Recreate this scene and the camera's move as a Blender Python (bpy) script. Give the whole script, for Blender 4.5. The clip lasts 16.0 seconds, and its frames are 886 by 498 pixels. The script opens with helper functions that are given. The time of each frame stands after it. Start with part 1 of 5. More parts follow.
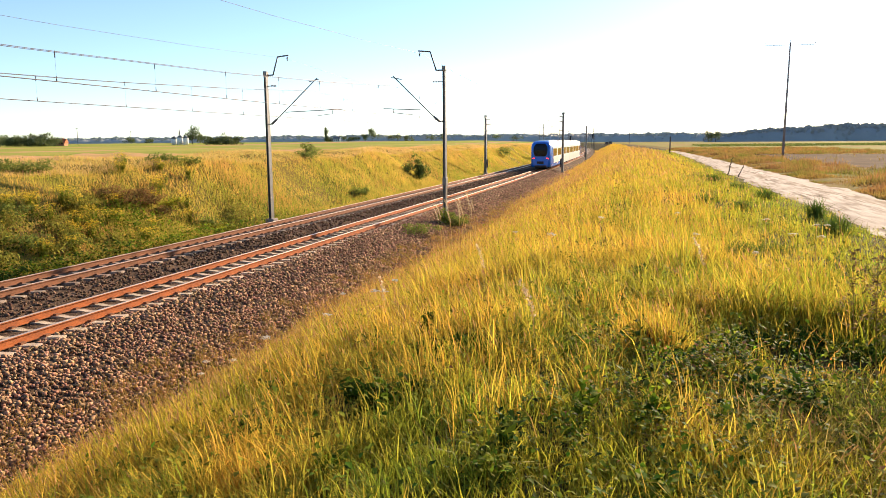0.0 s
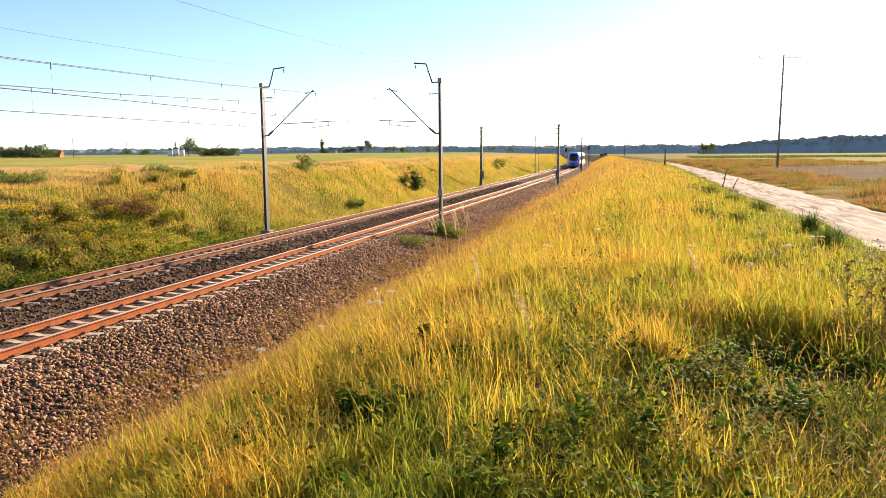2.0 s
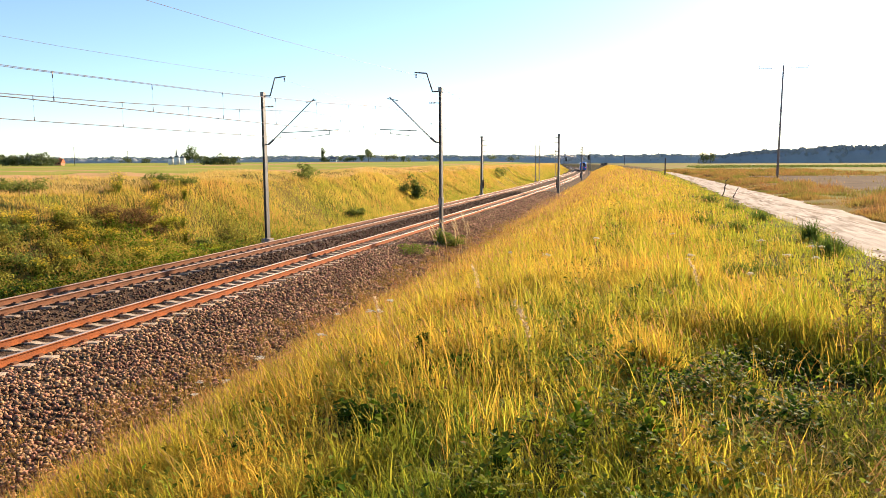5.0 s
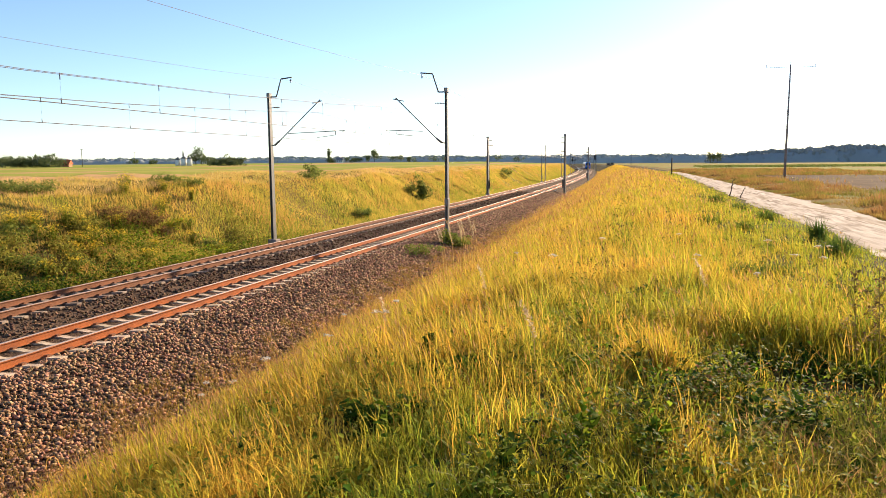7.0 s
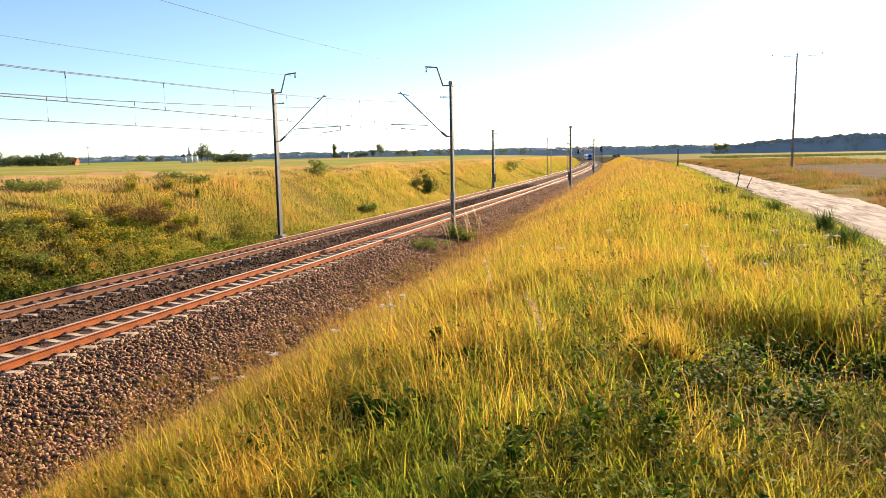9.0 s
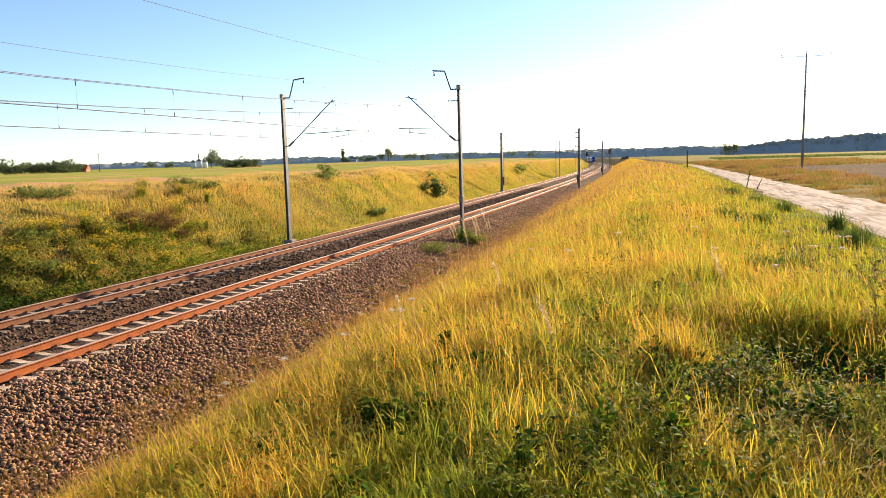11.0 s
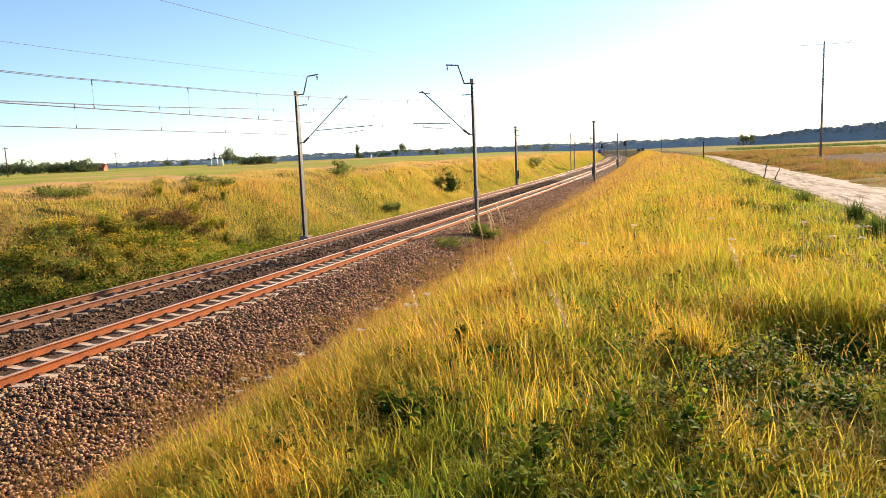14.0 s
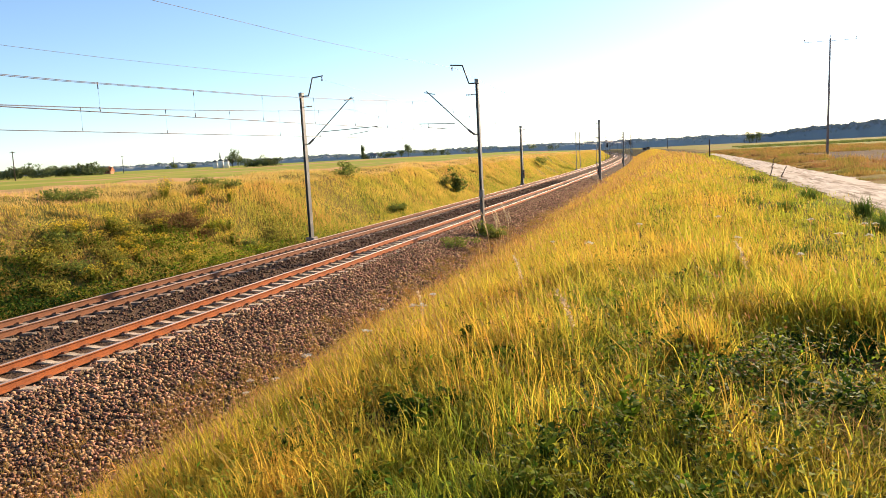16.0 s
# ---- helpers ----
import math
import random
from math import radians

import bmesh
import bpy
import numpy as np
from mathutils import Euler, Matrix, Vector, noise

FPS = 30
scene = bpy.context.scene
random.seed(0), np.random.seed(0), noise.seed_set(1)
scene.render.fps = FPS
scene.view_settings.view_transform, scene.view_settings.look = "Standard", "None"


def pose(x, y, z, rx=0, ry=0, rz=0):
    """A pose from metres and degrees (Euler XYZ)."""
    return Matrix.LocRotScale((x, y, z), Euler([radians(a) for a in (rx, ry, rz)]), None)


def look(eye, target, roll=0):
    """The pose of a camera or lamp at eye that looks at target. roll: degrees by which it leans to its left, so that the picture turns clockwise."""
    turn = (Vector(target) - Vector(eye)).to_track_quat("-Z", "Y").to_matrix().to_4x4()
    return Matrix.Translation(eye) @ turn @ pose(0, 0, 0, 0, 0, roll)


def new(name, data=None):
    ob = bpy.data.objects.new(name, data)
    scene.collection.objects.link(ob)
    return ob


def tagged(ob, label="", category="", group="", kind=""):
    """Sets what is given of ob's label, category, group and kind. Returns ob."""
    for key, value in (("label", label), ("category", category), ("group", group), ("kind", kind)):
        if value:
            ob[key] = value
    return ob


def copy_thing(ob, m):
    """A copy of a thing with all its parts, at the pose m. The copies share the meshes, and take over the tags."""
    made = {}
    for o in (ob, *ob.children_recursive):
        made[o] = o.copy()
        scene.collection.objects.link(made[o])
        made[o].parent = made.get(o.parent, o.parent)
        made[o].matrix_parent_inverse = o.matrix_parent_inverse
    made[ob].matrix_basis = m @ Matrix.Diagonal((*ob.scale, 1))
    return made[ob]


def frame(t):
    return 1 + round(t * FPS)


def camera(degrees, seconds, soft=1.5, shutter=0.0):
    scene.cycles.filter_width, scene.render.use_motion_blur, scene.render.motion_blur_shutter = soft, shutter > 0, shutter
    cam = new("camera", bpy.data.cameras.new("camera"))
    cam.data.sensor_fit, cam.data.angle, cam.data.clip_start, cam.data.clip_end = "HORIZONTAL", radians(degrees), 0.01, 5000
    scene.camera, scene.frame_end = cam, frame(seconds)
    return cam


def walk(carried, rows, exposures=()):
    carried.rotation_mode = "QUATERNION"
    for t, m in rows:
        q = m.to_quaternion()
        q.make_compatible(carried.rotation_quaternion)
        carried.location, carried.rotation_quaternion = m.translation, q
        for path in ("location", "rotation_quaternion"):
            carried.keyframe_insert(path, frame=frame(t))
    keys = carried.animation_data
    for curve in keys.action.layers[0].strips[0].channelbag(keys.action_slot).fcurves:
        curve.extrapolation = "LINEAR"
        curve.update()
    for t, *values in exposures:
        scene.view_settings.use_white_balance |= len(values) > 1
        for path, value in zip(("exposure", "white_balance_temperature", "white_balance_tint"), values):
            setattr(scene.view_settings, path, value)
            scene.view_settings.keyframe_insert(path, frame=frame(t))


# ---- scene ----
# World: x right of the railway, y along it, z up; rail tops at z = 0; the camera stands on the bank.
EYE_Z = 3.718
TURNS = [
    (0, 15.380, -8.225, 0.468),
    (0.5, 15.154, -7.811, 0.322),
    (1, 15.213, -7.654, 0.668),
    (1.5, 15.063, -7.525, 0.488),
    (2, 15.053, -7.338, 0.432),
    (2.5, 14.897, -7.186, 0.157),
    (3, 14.769, -7.156, 0.350),
    (3.5, 15.222, -7.154, 0.566),
    (4, 14.949, -7.050, 0.457),
    (6.5, 15.470, -6.249, 0.220),
    (7, 15.551, -6.615, 0.452),
    (7.5, 15.762, -6.593, 0.289),
    (8, 15.703, -6.761, 0.642),
    (8.5, 15.858, -6.702, 1.122),
    (9, 16.056, -7.077, 1.134),
    (11.5, 17.066, -6.727, 1.825),
    (12, 17.466, -6.922, 1.944),
    (12.5, 17.532, -6.923, 2.189),
    (13, 17.587, -6.932, 2.510),
    (13.5, 17.635, -7.058, 2.537),
    (14, 17.974, -7.166, 2.408),
    (14.5, 18.131, -7.162, 2.418),
    (15, 18.111, -7.021, 2.547),
    (15.5, 18.218, -7.083, 2.755),
    (16, 18.441, -7.124, 2.889),
]
cam = camera(61.95, 16.0, soft=0.85)
rows = []
for t, yaw, pitch, roll in TURNS:
    sway = (t - 8.0) / 16.0 * 0.03
    rows.append((t, pose(sway, sway * 0.3, EYE_Z, 90 + pitch, 0, yaw) @ pose(0, 0, 0, 0, 0, -roll)))
walk(cam, rows, exposures=[(0.0, 1.28), (1.0, 1.32), (2.5, 1.35), (4.2, 1.35), (6.3, 1.25), (16.0, 1.23)])

# ---------------------------------------------------------------- light
SUN_AZ, SUN_EL = 22.5, 21.0          # degrees clockwise from +y, and above the horizon
world = bpy.data.worlds.new("world")
scene.world = world
world.use_nodes = True
sky = world.node_tree.nodes.new("ShaderNodeTexSky")
sky.sky_type, sky.sun_disc = "NISHITA", False
sky.sun_elevation, sky.sun_rotation = radians(SUN_EL), radians(SUN_AZ)
sky.air_density, sky.dust_density, sky.ozone_density = 0.8, 0.2, 2.6
world.node_tree.links.new(sky.outputs[0], world.node_tree.nodes["Background"].inputs[0])
world.node_tree.nodes["Background"].inputs[1].default_value = 0.086
sun = new("sun", bpy.data.lights.new("sun", "SUN"))
sun.data.energy, sun.data.angle, sun.data.color = 5.0, radians(0.6), (1.0, 0.78, 0.52)
to_sun = Vector((math.sin(radians(SUN_AZ)) * math.cos(radians(SUN_EL)), math.cos(radians(SUN_AZ)) * math.cos(radians(SUN_EL)), math.sin(radians(SUN_EL))))
sun.matrix_world = look((0, 0, 60), Vector((0, 0, 60)) - to_sun)

# ---------------------------------------------------------------- materials
def material(name, colour, rough=0.7, metal=0.0, second=None, scale=8.0, amount=0.5, third=None, third_scale=1.0, bump=0.0, bump_scale=60.0, island=0.0, per_object=0.0, through_light=0.0, coords="Object", spec=0.3, stretch=None):
    """Principled surface whose colour wanders at two scales, with fine relief."""
    mat = bpy.data.materials.new(name)
    mat.use_nodes = True
    nt = mat.node_tree
    bsdf = nt.nodes["Principled BSDF"]
    bsdf.inputs["Roughness"].default_value = rough
    bsdf.inputs["Metallic"].default_value = metal
    bsdf.inputs["Specular IOR Level"].default_value = spec
    tc = nt.nodes.new("ShaderNodeTexCoord")
    where = tc.outputs[coords]
    if stretch:
        mp = nt.nodes.new("ShaderNodeMapping")
        mp.inputs["Scale"].default_value = stretch
        nt.links.new(where, mp.inputs["Vector"])
        where = mp.outputs["Vector"]
    base = nt.nodes.new("ShaderNodeRGB")
    base.outputs[0].default_value = (*colour, 1)
    out = base.outputs[0]

    def blend(a, colour2, fac):
        mix = nt.nodes.new("ShaderNodeMix")
        mix.data_type = "RGBA"
        nt.links.new(fac, mix.inputs["Factor"])
        nt.links.new(a, mix.inputs["A"])
        mix.inputs["B"].default_value = (*colour2, 1)
        return mix.outputs["Result"]

    def fac_noise(sc, amt, detail=6.0, low=0.4, high=0.62):
        n = nt.nodes.new("ShaderNodeTexNoise")
        n.inputs["Scale"].default_value, n.inputs["Detail"].default_value = sc, detail
        nt.links.new(where, n.inputs["Vector"])
        r = nt.nodes.new("ShaderNodeMapRange")
        r.inputs["From Min"].default_value, r.inputs["From Max"].default_value = low, high
        r.inputs["To Max"].default_value = amt
        nt.links.new(n.outputs["Fac"], r.inputs["Value"])
        return r.outputs["Result"]

    if second:
        out = blend(out, second, fac_noise(scale, amount))
    if third:
        out = blend(out, third, fac_noise(third_scale, 0.85))
    rnd = None
    if island:
        rnd, amt = nt.nodes.new("ShaderNodeNewGeometry").outputs["Random Per Island"], island
    elif per_object:
        rnd, amt = nt.nodes.new("ShaderNodeObjectInfo").outputs["Random"], per_object
    if rnd:
        hsv = nt.nodes.new("ShaderNodeHueSaturation")
        r = nt.nodes.new("ShaderNodeMapRange")
        r.inputs["To Min"].default_value, r.inputs["To Max"].default_value = 1 - amt, 1 + amt
        nt.links.new(rnd, r.inputs["Value"])
        nt.links.new(r.outputs["Result"], hsv.inputs["Value"])
        h = nt.nodes.new("ShaderNodeMath")
        h.operation = "MULTIPLY"
        h.inputs[1].default_value = 37.0
        nt.links.new(rnd, h.inputs[0])
        fr = nt.nodes.new("ShaderNodeMath")
        fr.operation = "FRACT"
        nt.links.new(h.outputs[0], fr.inputs[0])
        r2 = nt.nodes.new("ShaderNodeMapRange")
        r2.inputs["To Min"].default_value, r2.inputs["To Max"].default_value = 0.5 - amt * 0.06, 0.5 + amt * 0.06
        nt.links.new(fr.outputs[0], r2.inputs["Value"])
        nt.links.new(r2.outputs["Result"], hsv.inputs["Hue"])
        nt.links.new(out, hsv.inputs["Color"])
        out = hsv.outputs["Color"]
    nt.links.new(out, bsdf.inputs["Base Color"])
    if bump:
        n = nt.nodes.new("ShaderNodeTexNoise")
        n.inputs["Scale"].default_value, n.inputs["Detail"].default_value = bump_scale, 5.0
        nt.links.new(where, n.inputs["Vector"])
        b = nt.nodes.new("ShaderNodeBump")
        b.inputs["Strength"].default_value, b.inputs["Distance"].default_value = min(1.0, bump), 0.05
        nt.links.new(n.outputs["Fac"], b.inputs["Height"])
        nt.links.new(b.outputs["Normal"], bsdf.inputs["Normal"])
    if through_light:
        tr = nt.nodes.new("ShaderNodeBsdfTranslucent")
        nt.links.new(out, tr.inputs["Color"])
        mix = nt.nodes.new("ShaderNodeMixShader")
        mix.inputs[0].default_value = through_light
        nt.links.new(bsdf.outputs[0], mix.inputs[1])
        nt.links.new(tr.outputs[0], mix.inputs[2])
        nt.links.new(mix.outputs[0], nt.nodes["Material Output"].inputs["Surface"])
    return mat


def glow(name, colour, strength):
    mat = bpy.data.materials.new(name)
    mat.use_nodes = True
    b = mat.node_tree.nodes["Principled BSDF"]
    b.inputs["Base Color"].default_value = (*colour, 1)
    b.inputs["Emission Color"].default_value = (*colour, 1)
    b.inputs["Emission Strength"].default_value = strength
    return mat


# Bed darker than the stones: shade in their gaps is put into its colour.
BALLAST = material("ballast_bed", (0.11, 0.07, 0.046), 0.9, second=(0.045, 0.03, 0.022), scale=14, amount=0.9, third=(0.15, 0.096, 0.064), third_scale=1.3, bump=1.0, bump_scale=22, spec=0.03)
STONE = material("ballast_stone", (0.39, 0.232, 0.138), 0.85, second=(0.25, 0.145, 0.088), scale=1.2, amount=0.8, island=0.42, bump=0.3, bump_scale=90, spec=0.06)
STONE_DARK = material("stained_stone", (0.16, 0.095, 0.06), 0.85, second=(0.09, 0.055, 0.036), scale=1.2, amount=0.8, island=0.4, spec=0.06)
# Soil tone lowered to carry the shadows at the grass roots.
SOIL = material("bank_soil", (0.07, 0.058, 0.02), 0.95, second=(0.03, 0.032, 0.012), scale=1.6, amount=0.9, third=(0.11, 0.085, 0.03), third_scale=0.35, bump=1.0, bump_scale=9, spec=0.03)
BANK_EARTH = material("bank_thatch", (0.20, 0.165, 0.045), 0.95, second=(0.11, 0.115, 0.03), scale=0.8, amount=0.9, third=(0.22, 0.145, 0.055), third_scale=0.3, bump=1.0, bump_scale=6, spec=0.02)
MEADOW = material("left_meadow", (0.30, 0.24, 0.06), 0.95, second=(0.17, 0.19, 0.035), scale=0.035, amount=0.95, third=(0.36, 0.22, 0.09), third_scale=0.015, bump=1.0, bump_scale=3, spec=0.02)
FIELD = material("bare_field", (0.125, 0.078, 0.052), 0.95, second=(0.07, 0.044, 0.03), scale=0.6, amount=0.8, bump=1.0, bump_scale=4, spec=0.02, stretch=(0.3, 2.0, 1.0))
GREENFIELD = material("green_field", (0.18, 0.205, 0.045), 0.95, second=(0.29, 0.25, 0.06), scale=0.12, amount=0.85, third=(0.30, 0.20, 0.08), third_scale=0.05, bump=1.0, bump_scale=4, spec=0.02)
VERGE = material("dry_verge", (0.21, 0.15, 0.045), 0.95, second=(0.12, 0.135, 0.03), scale=0.5, amount=0.9, third=(0.22, 0.12, 0.05), third_scale=0.2, bump=1.0, bump_scale=5, spec=0.02)
# Dark streaks hold both brown earth and the ruts' shadow lines as colour.
ROAD = material("dirt_road", (0.62, 0.52, 0.44), 0.95, second=(0.17, 0.125, 0.09), scale=4.2, amount=0.9, third=(0.56, 0.47, 0.39), third_scale=1.0, bump=1.0, bump_scale=7, spec=0.03, stretch=(1.0, 0.13, 1.0))
POLISHED = material("worn_rail_head", (0.60, 0.42, 0.31), 0.3, 0.6, second=(0.46, 0.29, 0.20), scale=2, amount=0.6)
LEFTFIELD = material("left_green_field", (0.30, 0.315, 0.065), 0.95, second=(0.42, 0.36, 0.09), scale=0.06, amount=0.9, third=(0.24, 0.28, 0.05), third_scale=0.02, bump=1.0, bump_scale=4, spec=0.02)
TAN = material("dry_stubble", (0.52, 0.31, 0.155), 0.95, second=(0.36, 0.26, 0.09), scale=0.4, amount=0.8, bump=1.0, bump_scale=5, spec=0.02)
RUST = material("rusty_rail", (0.38, 0.115, 0.035), 0.75, second=(0.26, 0.085, 0.035), scale=3, amount=0.7, bump=0.2, bump_scale=80, spec=0.15)
RUST_DARK = material("dull_rail", (0.25, 0.105, 0.055), 0.8, second=(0.17, 0.08, 0.045), scale=3, amount=0.7, bump=0.2, bump_scale=80, spec=0.15)
CONCRETE = material("sleeper_concrete", (0.60, 0.47, 0.35), 0.9, second=(0.40, 0.30, 0.21), scale=5, amount=0.8, per_object=0.15, bump=0.3, bump_scale=40, spec=0.1)
CONCRETE_DARK = material("old_sleeper", (0.36, 0.28, 0.22), 0.9, second=(0.20, 0.14, 0.10), scale=5, amount=0.8, per_object=0.25, bump=0.3, bump_scale=40, spec=0.1)
STEEL = material("galvanised_mast", (0.20, 0.185, 0.17), 0.42, 0.3, second=(0.13, 0.115, 0.10), scale=2.5, amount=0.5, bump=0.1, spec=0.7)
ARM = material("dark_bracket_steel", (0.10, 0.095, 0.09), 0.6, 0.2, second=(0.16, 0.14, 0.13), scale=4, amount=0.6)
WIRE = material("copper_wire", (0.20, 0.17, 0.17), 0.5, 0.3)
INSULATOR = material("brown_insulator", (0.10, 0.05, 0.035), 0.25)
POLE_CONCRETE = material("pole_concrete", (0.33, 0.27, 0.24), 0.9, second=(0.22, 0.17, 0.15), scale=2, amount=0.7, bump=0.2)
BLUE = material("blue_paint", (0.010, 0.15, 0.62), 0.25, second=(0.008, 0.13, 0.54), scale=0.6, amount=0.6, spec=0.5)
WHITE = material("white_paint", (0.86, 0.86, 0.84), 0.3, second=(0.78, 0.78, 0.76), scale=0.5, amount=0.6, spec=0.5)
# Olive tone puts the reflected fields into the side glass's colour.
GLASS_REFLECTION = material("side_glass_reflection", (0.10, 0.082, 0.05), 0.2, spec=0.4)
GLASS = material("dark_glass", (0.012, 0.015, 0.02), 0.08, spec=0.6)
UNDER = material("grimy_underframe", (0.045, 0.04, 0.038), 0.8, second=(0.08, 0.06, 0.05), scale=2)
BLACK = material("black_enamel", (0.015, 0.015, 0.016), 0.5)
TAIL = glow("tail_light", (1.0, 0.03, 0.02), 2.0)
# Pale grey leaf tones hold the distance haze, put into the base colour.
HAZED_FOREST = material("hazed_forest_leaves", (0.31, 0.335, 0.345), 0.95, second=(0.26, 0.285, 0.295), scale=0.05, amount=0.8, island=0.06, spec=0.0)
HAZED_WOODS = material("hazed_far_wood_leaves", (0.43, 0.45, 0.44), 0.95, second=(0.35, 0.375, 0.37), scale=0.03, amount=0.8, island=0.06, spec=0.0)
# Brown rut earth, with shade in the ruts put into the same tone.
RUT = material("rut_earth_and_shade", (0.30, 0.23, 0.17), 0.95, second=(0.55, 0.46, 0.38), scale=3.5, amount=0.85, bump=1.0, bump_scale=6, spec=0.02, stretch=(1.0, 0.13, 1.0))
BRICK = material("brick_wall", (0.42, 0.20, 0.11), 0.85, second=(0.32, 0.15, 0.09), scale=1.5)
GREEN_LEFT = material("green_bank_blades", (0.29, 0.31, 0.045), 0.65, second=(0.40, 0.34, 0.055), scale=0.5, amount=0.8, third=(0.18, 0.22, 0.03), third_scale=0.25, island=0.3, through_light=0.58, spec=0.04)
LEAF = material("tree_leaves", (0.20, 0.23, 0.05), 0.8, second=(0.12, 0.15, 0.035), scale=0.5, island=0.4, through_light=0.5, spec=0.05)
TREE_LEAF = material("far_tree_leaves", (0.15, 0.18, 0.08), 0.85, second=(0.075, 0.10, 0.045), scale=0.3, island=0.4, through_light=0.35, spec=0.03)
BRAMBLE = material("bramble_leaves", (0.27, 0.27, 0.045), 0.75, second=(0.36, 0.27, 0.055), scale=1.5, island=0.5, through_light=0.45, spec=0.05)
BARK = material("bark", (0.10, 0.075, 0.055), 0.9, second=(0.06, 0.045, 0.035), scale=6, bump=0.5)
PLASTER = material("white_plaster", (0.75, 0.73, 0.70), 0.8, second=(0.62, 0.6, 0.57), scale=0.8)
SILVER = material("silo_steel", (0.55, 0.56, 0.58), 0.4, 0.6, second=(0.42, 0.43, 0.45), scale=1.0)
ROOF_RED = material("red_roof", (0.50, 0.14, 0.05), 0.85, second=(0.38, 0.10, 0.05), scale=1.5)
ROOF_GREY = material("grey_roof", (0.20, 0.20, 0.21), 0.8, second=(0.14, 0.14, 0.15), scale=1.5)

# Grass: dry gold and fresh green in drifts a few metres wide.
GRASS = material("grass_blades", (0.61, 0.39, 0.055), 0.6, second=(0.54, 0.29, 0.05), scale=3.0, amount=0.7, third=(0.36, 0.34, 0.035), third_scale=0.5, island=0.36, through_light=0.58, spec=0.08)
GRASS_GREEN = material("green_blades", (0.215, 0.26, 0.025), 0.5, second=(0.40, 0.345, 0.03), scale=1.2, amount=0.8, island=0.5, through_light=0.55, spec=0.12)
GRASS_LEFT = material("left_bank_blades", (0.58, 0.40, 0.085), 0.65, second=(0.34, 0.31, 0.045), scale=0.55, amount=0.95, third=(0.50, 0.29, 0.085), third_scale=0.2, island=0.13, through_light=0.57, spec=0.04)
TAN_BLADES = material("tan_bank_blades", (0.60, 0.37, 0.17), 0.7, second=(0.42, 0.35, 0.09), scale=0.2, amount=0.9, island=0.25, through_light=0.5, spec=0.04)
EDGE_TUFT = material("brown_tufts", (0.36, 0.22, 0.07), 0.8, second=(0.22, 0.18, 0.045), scale=1.5, island=0.4, through_light=0.45, spec=0.05)
DRY = material("dry_edge_weeds", (0.42, 0.235, 0.07), 0.8, second=(0.24, 0.18, 0.045), scale=1.0, island=0.4, through_light=0.45, spec=0.05)
WEED = material("weed_leaves", (0.13, 0.205, 0.014), 0.6, second=(0.24, 0.26, 0.02), scale=3, island=0.6, through_light=0.58, spec=0.08)
# Deep green leaf; the hollows' shade is put into its dark colour.
DARK_WEED_SHADE = material("dark_weed_and_shade_leaves", (0.045, 0.085, 0.010), 0.6, second=(0.08, 0.12, 0.012), scale=3, island=0.6, through_light=0.35, spec=0.05)
FORB = material("meadow_leaves", (0.22, 0.26, 0.03), 0.7, second=(0.42, 0.33, 0.035), scale=1.5, island=0.5, through_light=0.5, spec=0.06)
REDWEED = material("red_weeds", (0.27, 0.155, 0.055), 0.8, second=(0.17, 0.12, 0.04), scale=2, island=0.45, through_light=0.4, spec=0.05)
CROP = material("low_crop", (0.15, 0.19, 0.05), 0.8, second=(0.20, 0.20, 0.06), scale=0.4, island=0.3, through_light=0.3, spec=0.05)
CARPAINT = material("dark_car_paint", (0.03, 0.03, 0.035), 0.3, spec=0.5)
RUBBER = material("tyre_rubber", (0.02, 0.02, 0.02), 0.9)
BLUEWALL = material("pale_blue_wall", (0.50, 0.58, 0.68), 0.8, second=(0.42, 0.50, 0.60), scale=1)
DEADWOOD = material("dead_stalk", (0.06, 0.045, 0.035), 0.9)
GOLD = material("goldenrod", (0.80, 0.58, 0.06), 0.8, island=0.3, through_light=0.4, spec=0.03)
STRAW = material("seed_heads", (0.80, 0.56, 0.26), 0.8, island=0.3, through_light=0.6, spec=0.02)
UMBEL = material("white_umbel", (0.80, 0.77, 0.70), 0.8, island=0.15, through_light=0.6)

# ---------------------------------------------------------------- the curve of the railway
X0, RAD, SPACING, CANT = -12.55, 4357.0, 4.07, radians(3.35)


def place(u, s, z=0.0):
    """u metres to the right of the right-hand track's centre, s metres along it; it bends gently left."""
    a = s / RAD
    return Vector((X0 - RAD + (RAD + u) * math.cos(a), (RAD + u) * math.sin(a), z))


def along(s):
    return math.degrees(s / RAD)


FIELD_U = 25.0
PROFILE_U = np.array([-4000, -90, -40, -18, -14.2, -12.4, -8.6, -7.6, -7.0, -5.9, -5.4, -2.7, -2.3, -1.5, 1.35, 1.75, 4.3, 4.65, 6.55, 8.55, 10.05, 11.55, 12.5, 15.9, 17.0, 19.8, 20.9, 45, 4000])
PROFILE_Z = np.array([3.0, 3.0, 3.05, 3.0, 2.9, 2.45, -0.35, -0.72, -0.70, -0.40, -0.315, -0.155, -0.165, -0.305, -0.145, -0.155, -0.80, -0.72, 0.10, 1.02, 1.68, 2.06, 2.12, 1.98, 1.86, 1.86, 1.98, 2.1, 2.0])


def wobble(x, y):
    """Gentle unevenness of the ground, made of a few waves."""
    return (np.sin(x * 0.61 + y * 0.23) * 0.05 + np.sin(x * 0.27 - y * 0.41 + 1.3) * 0.06 + np.sin(x * 1.7 + y * 1.3 + 0.4) * 0.02 + np.sin(y * 1.9 - x * 0.9) * 0.02)


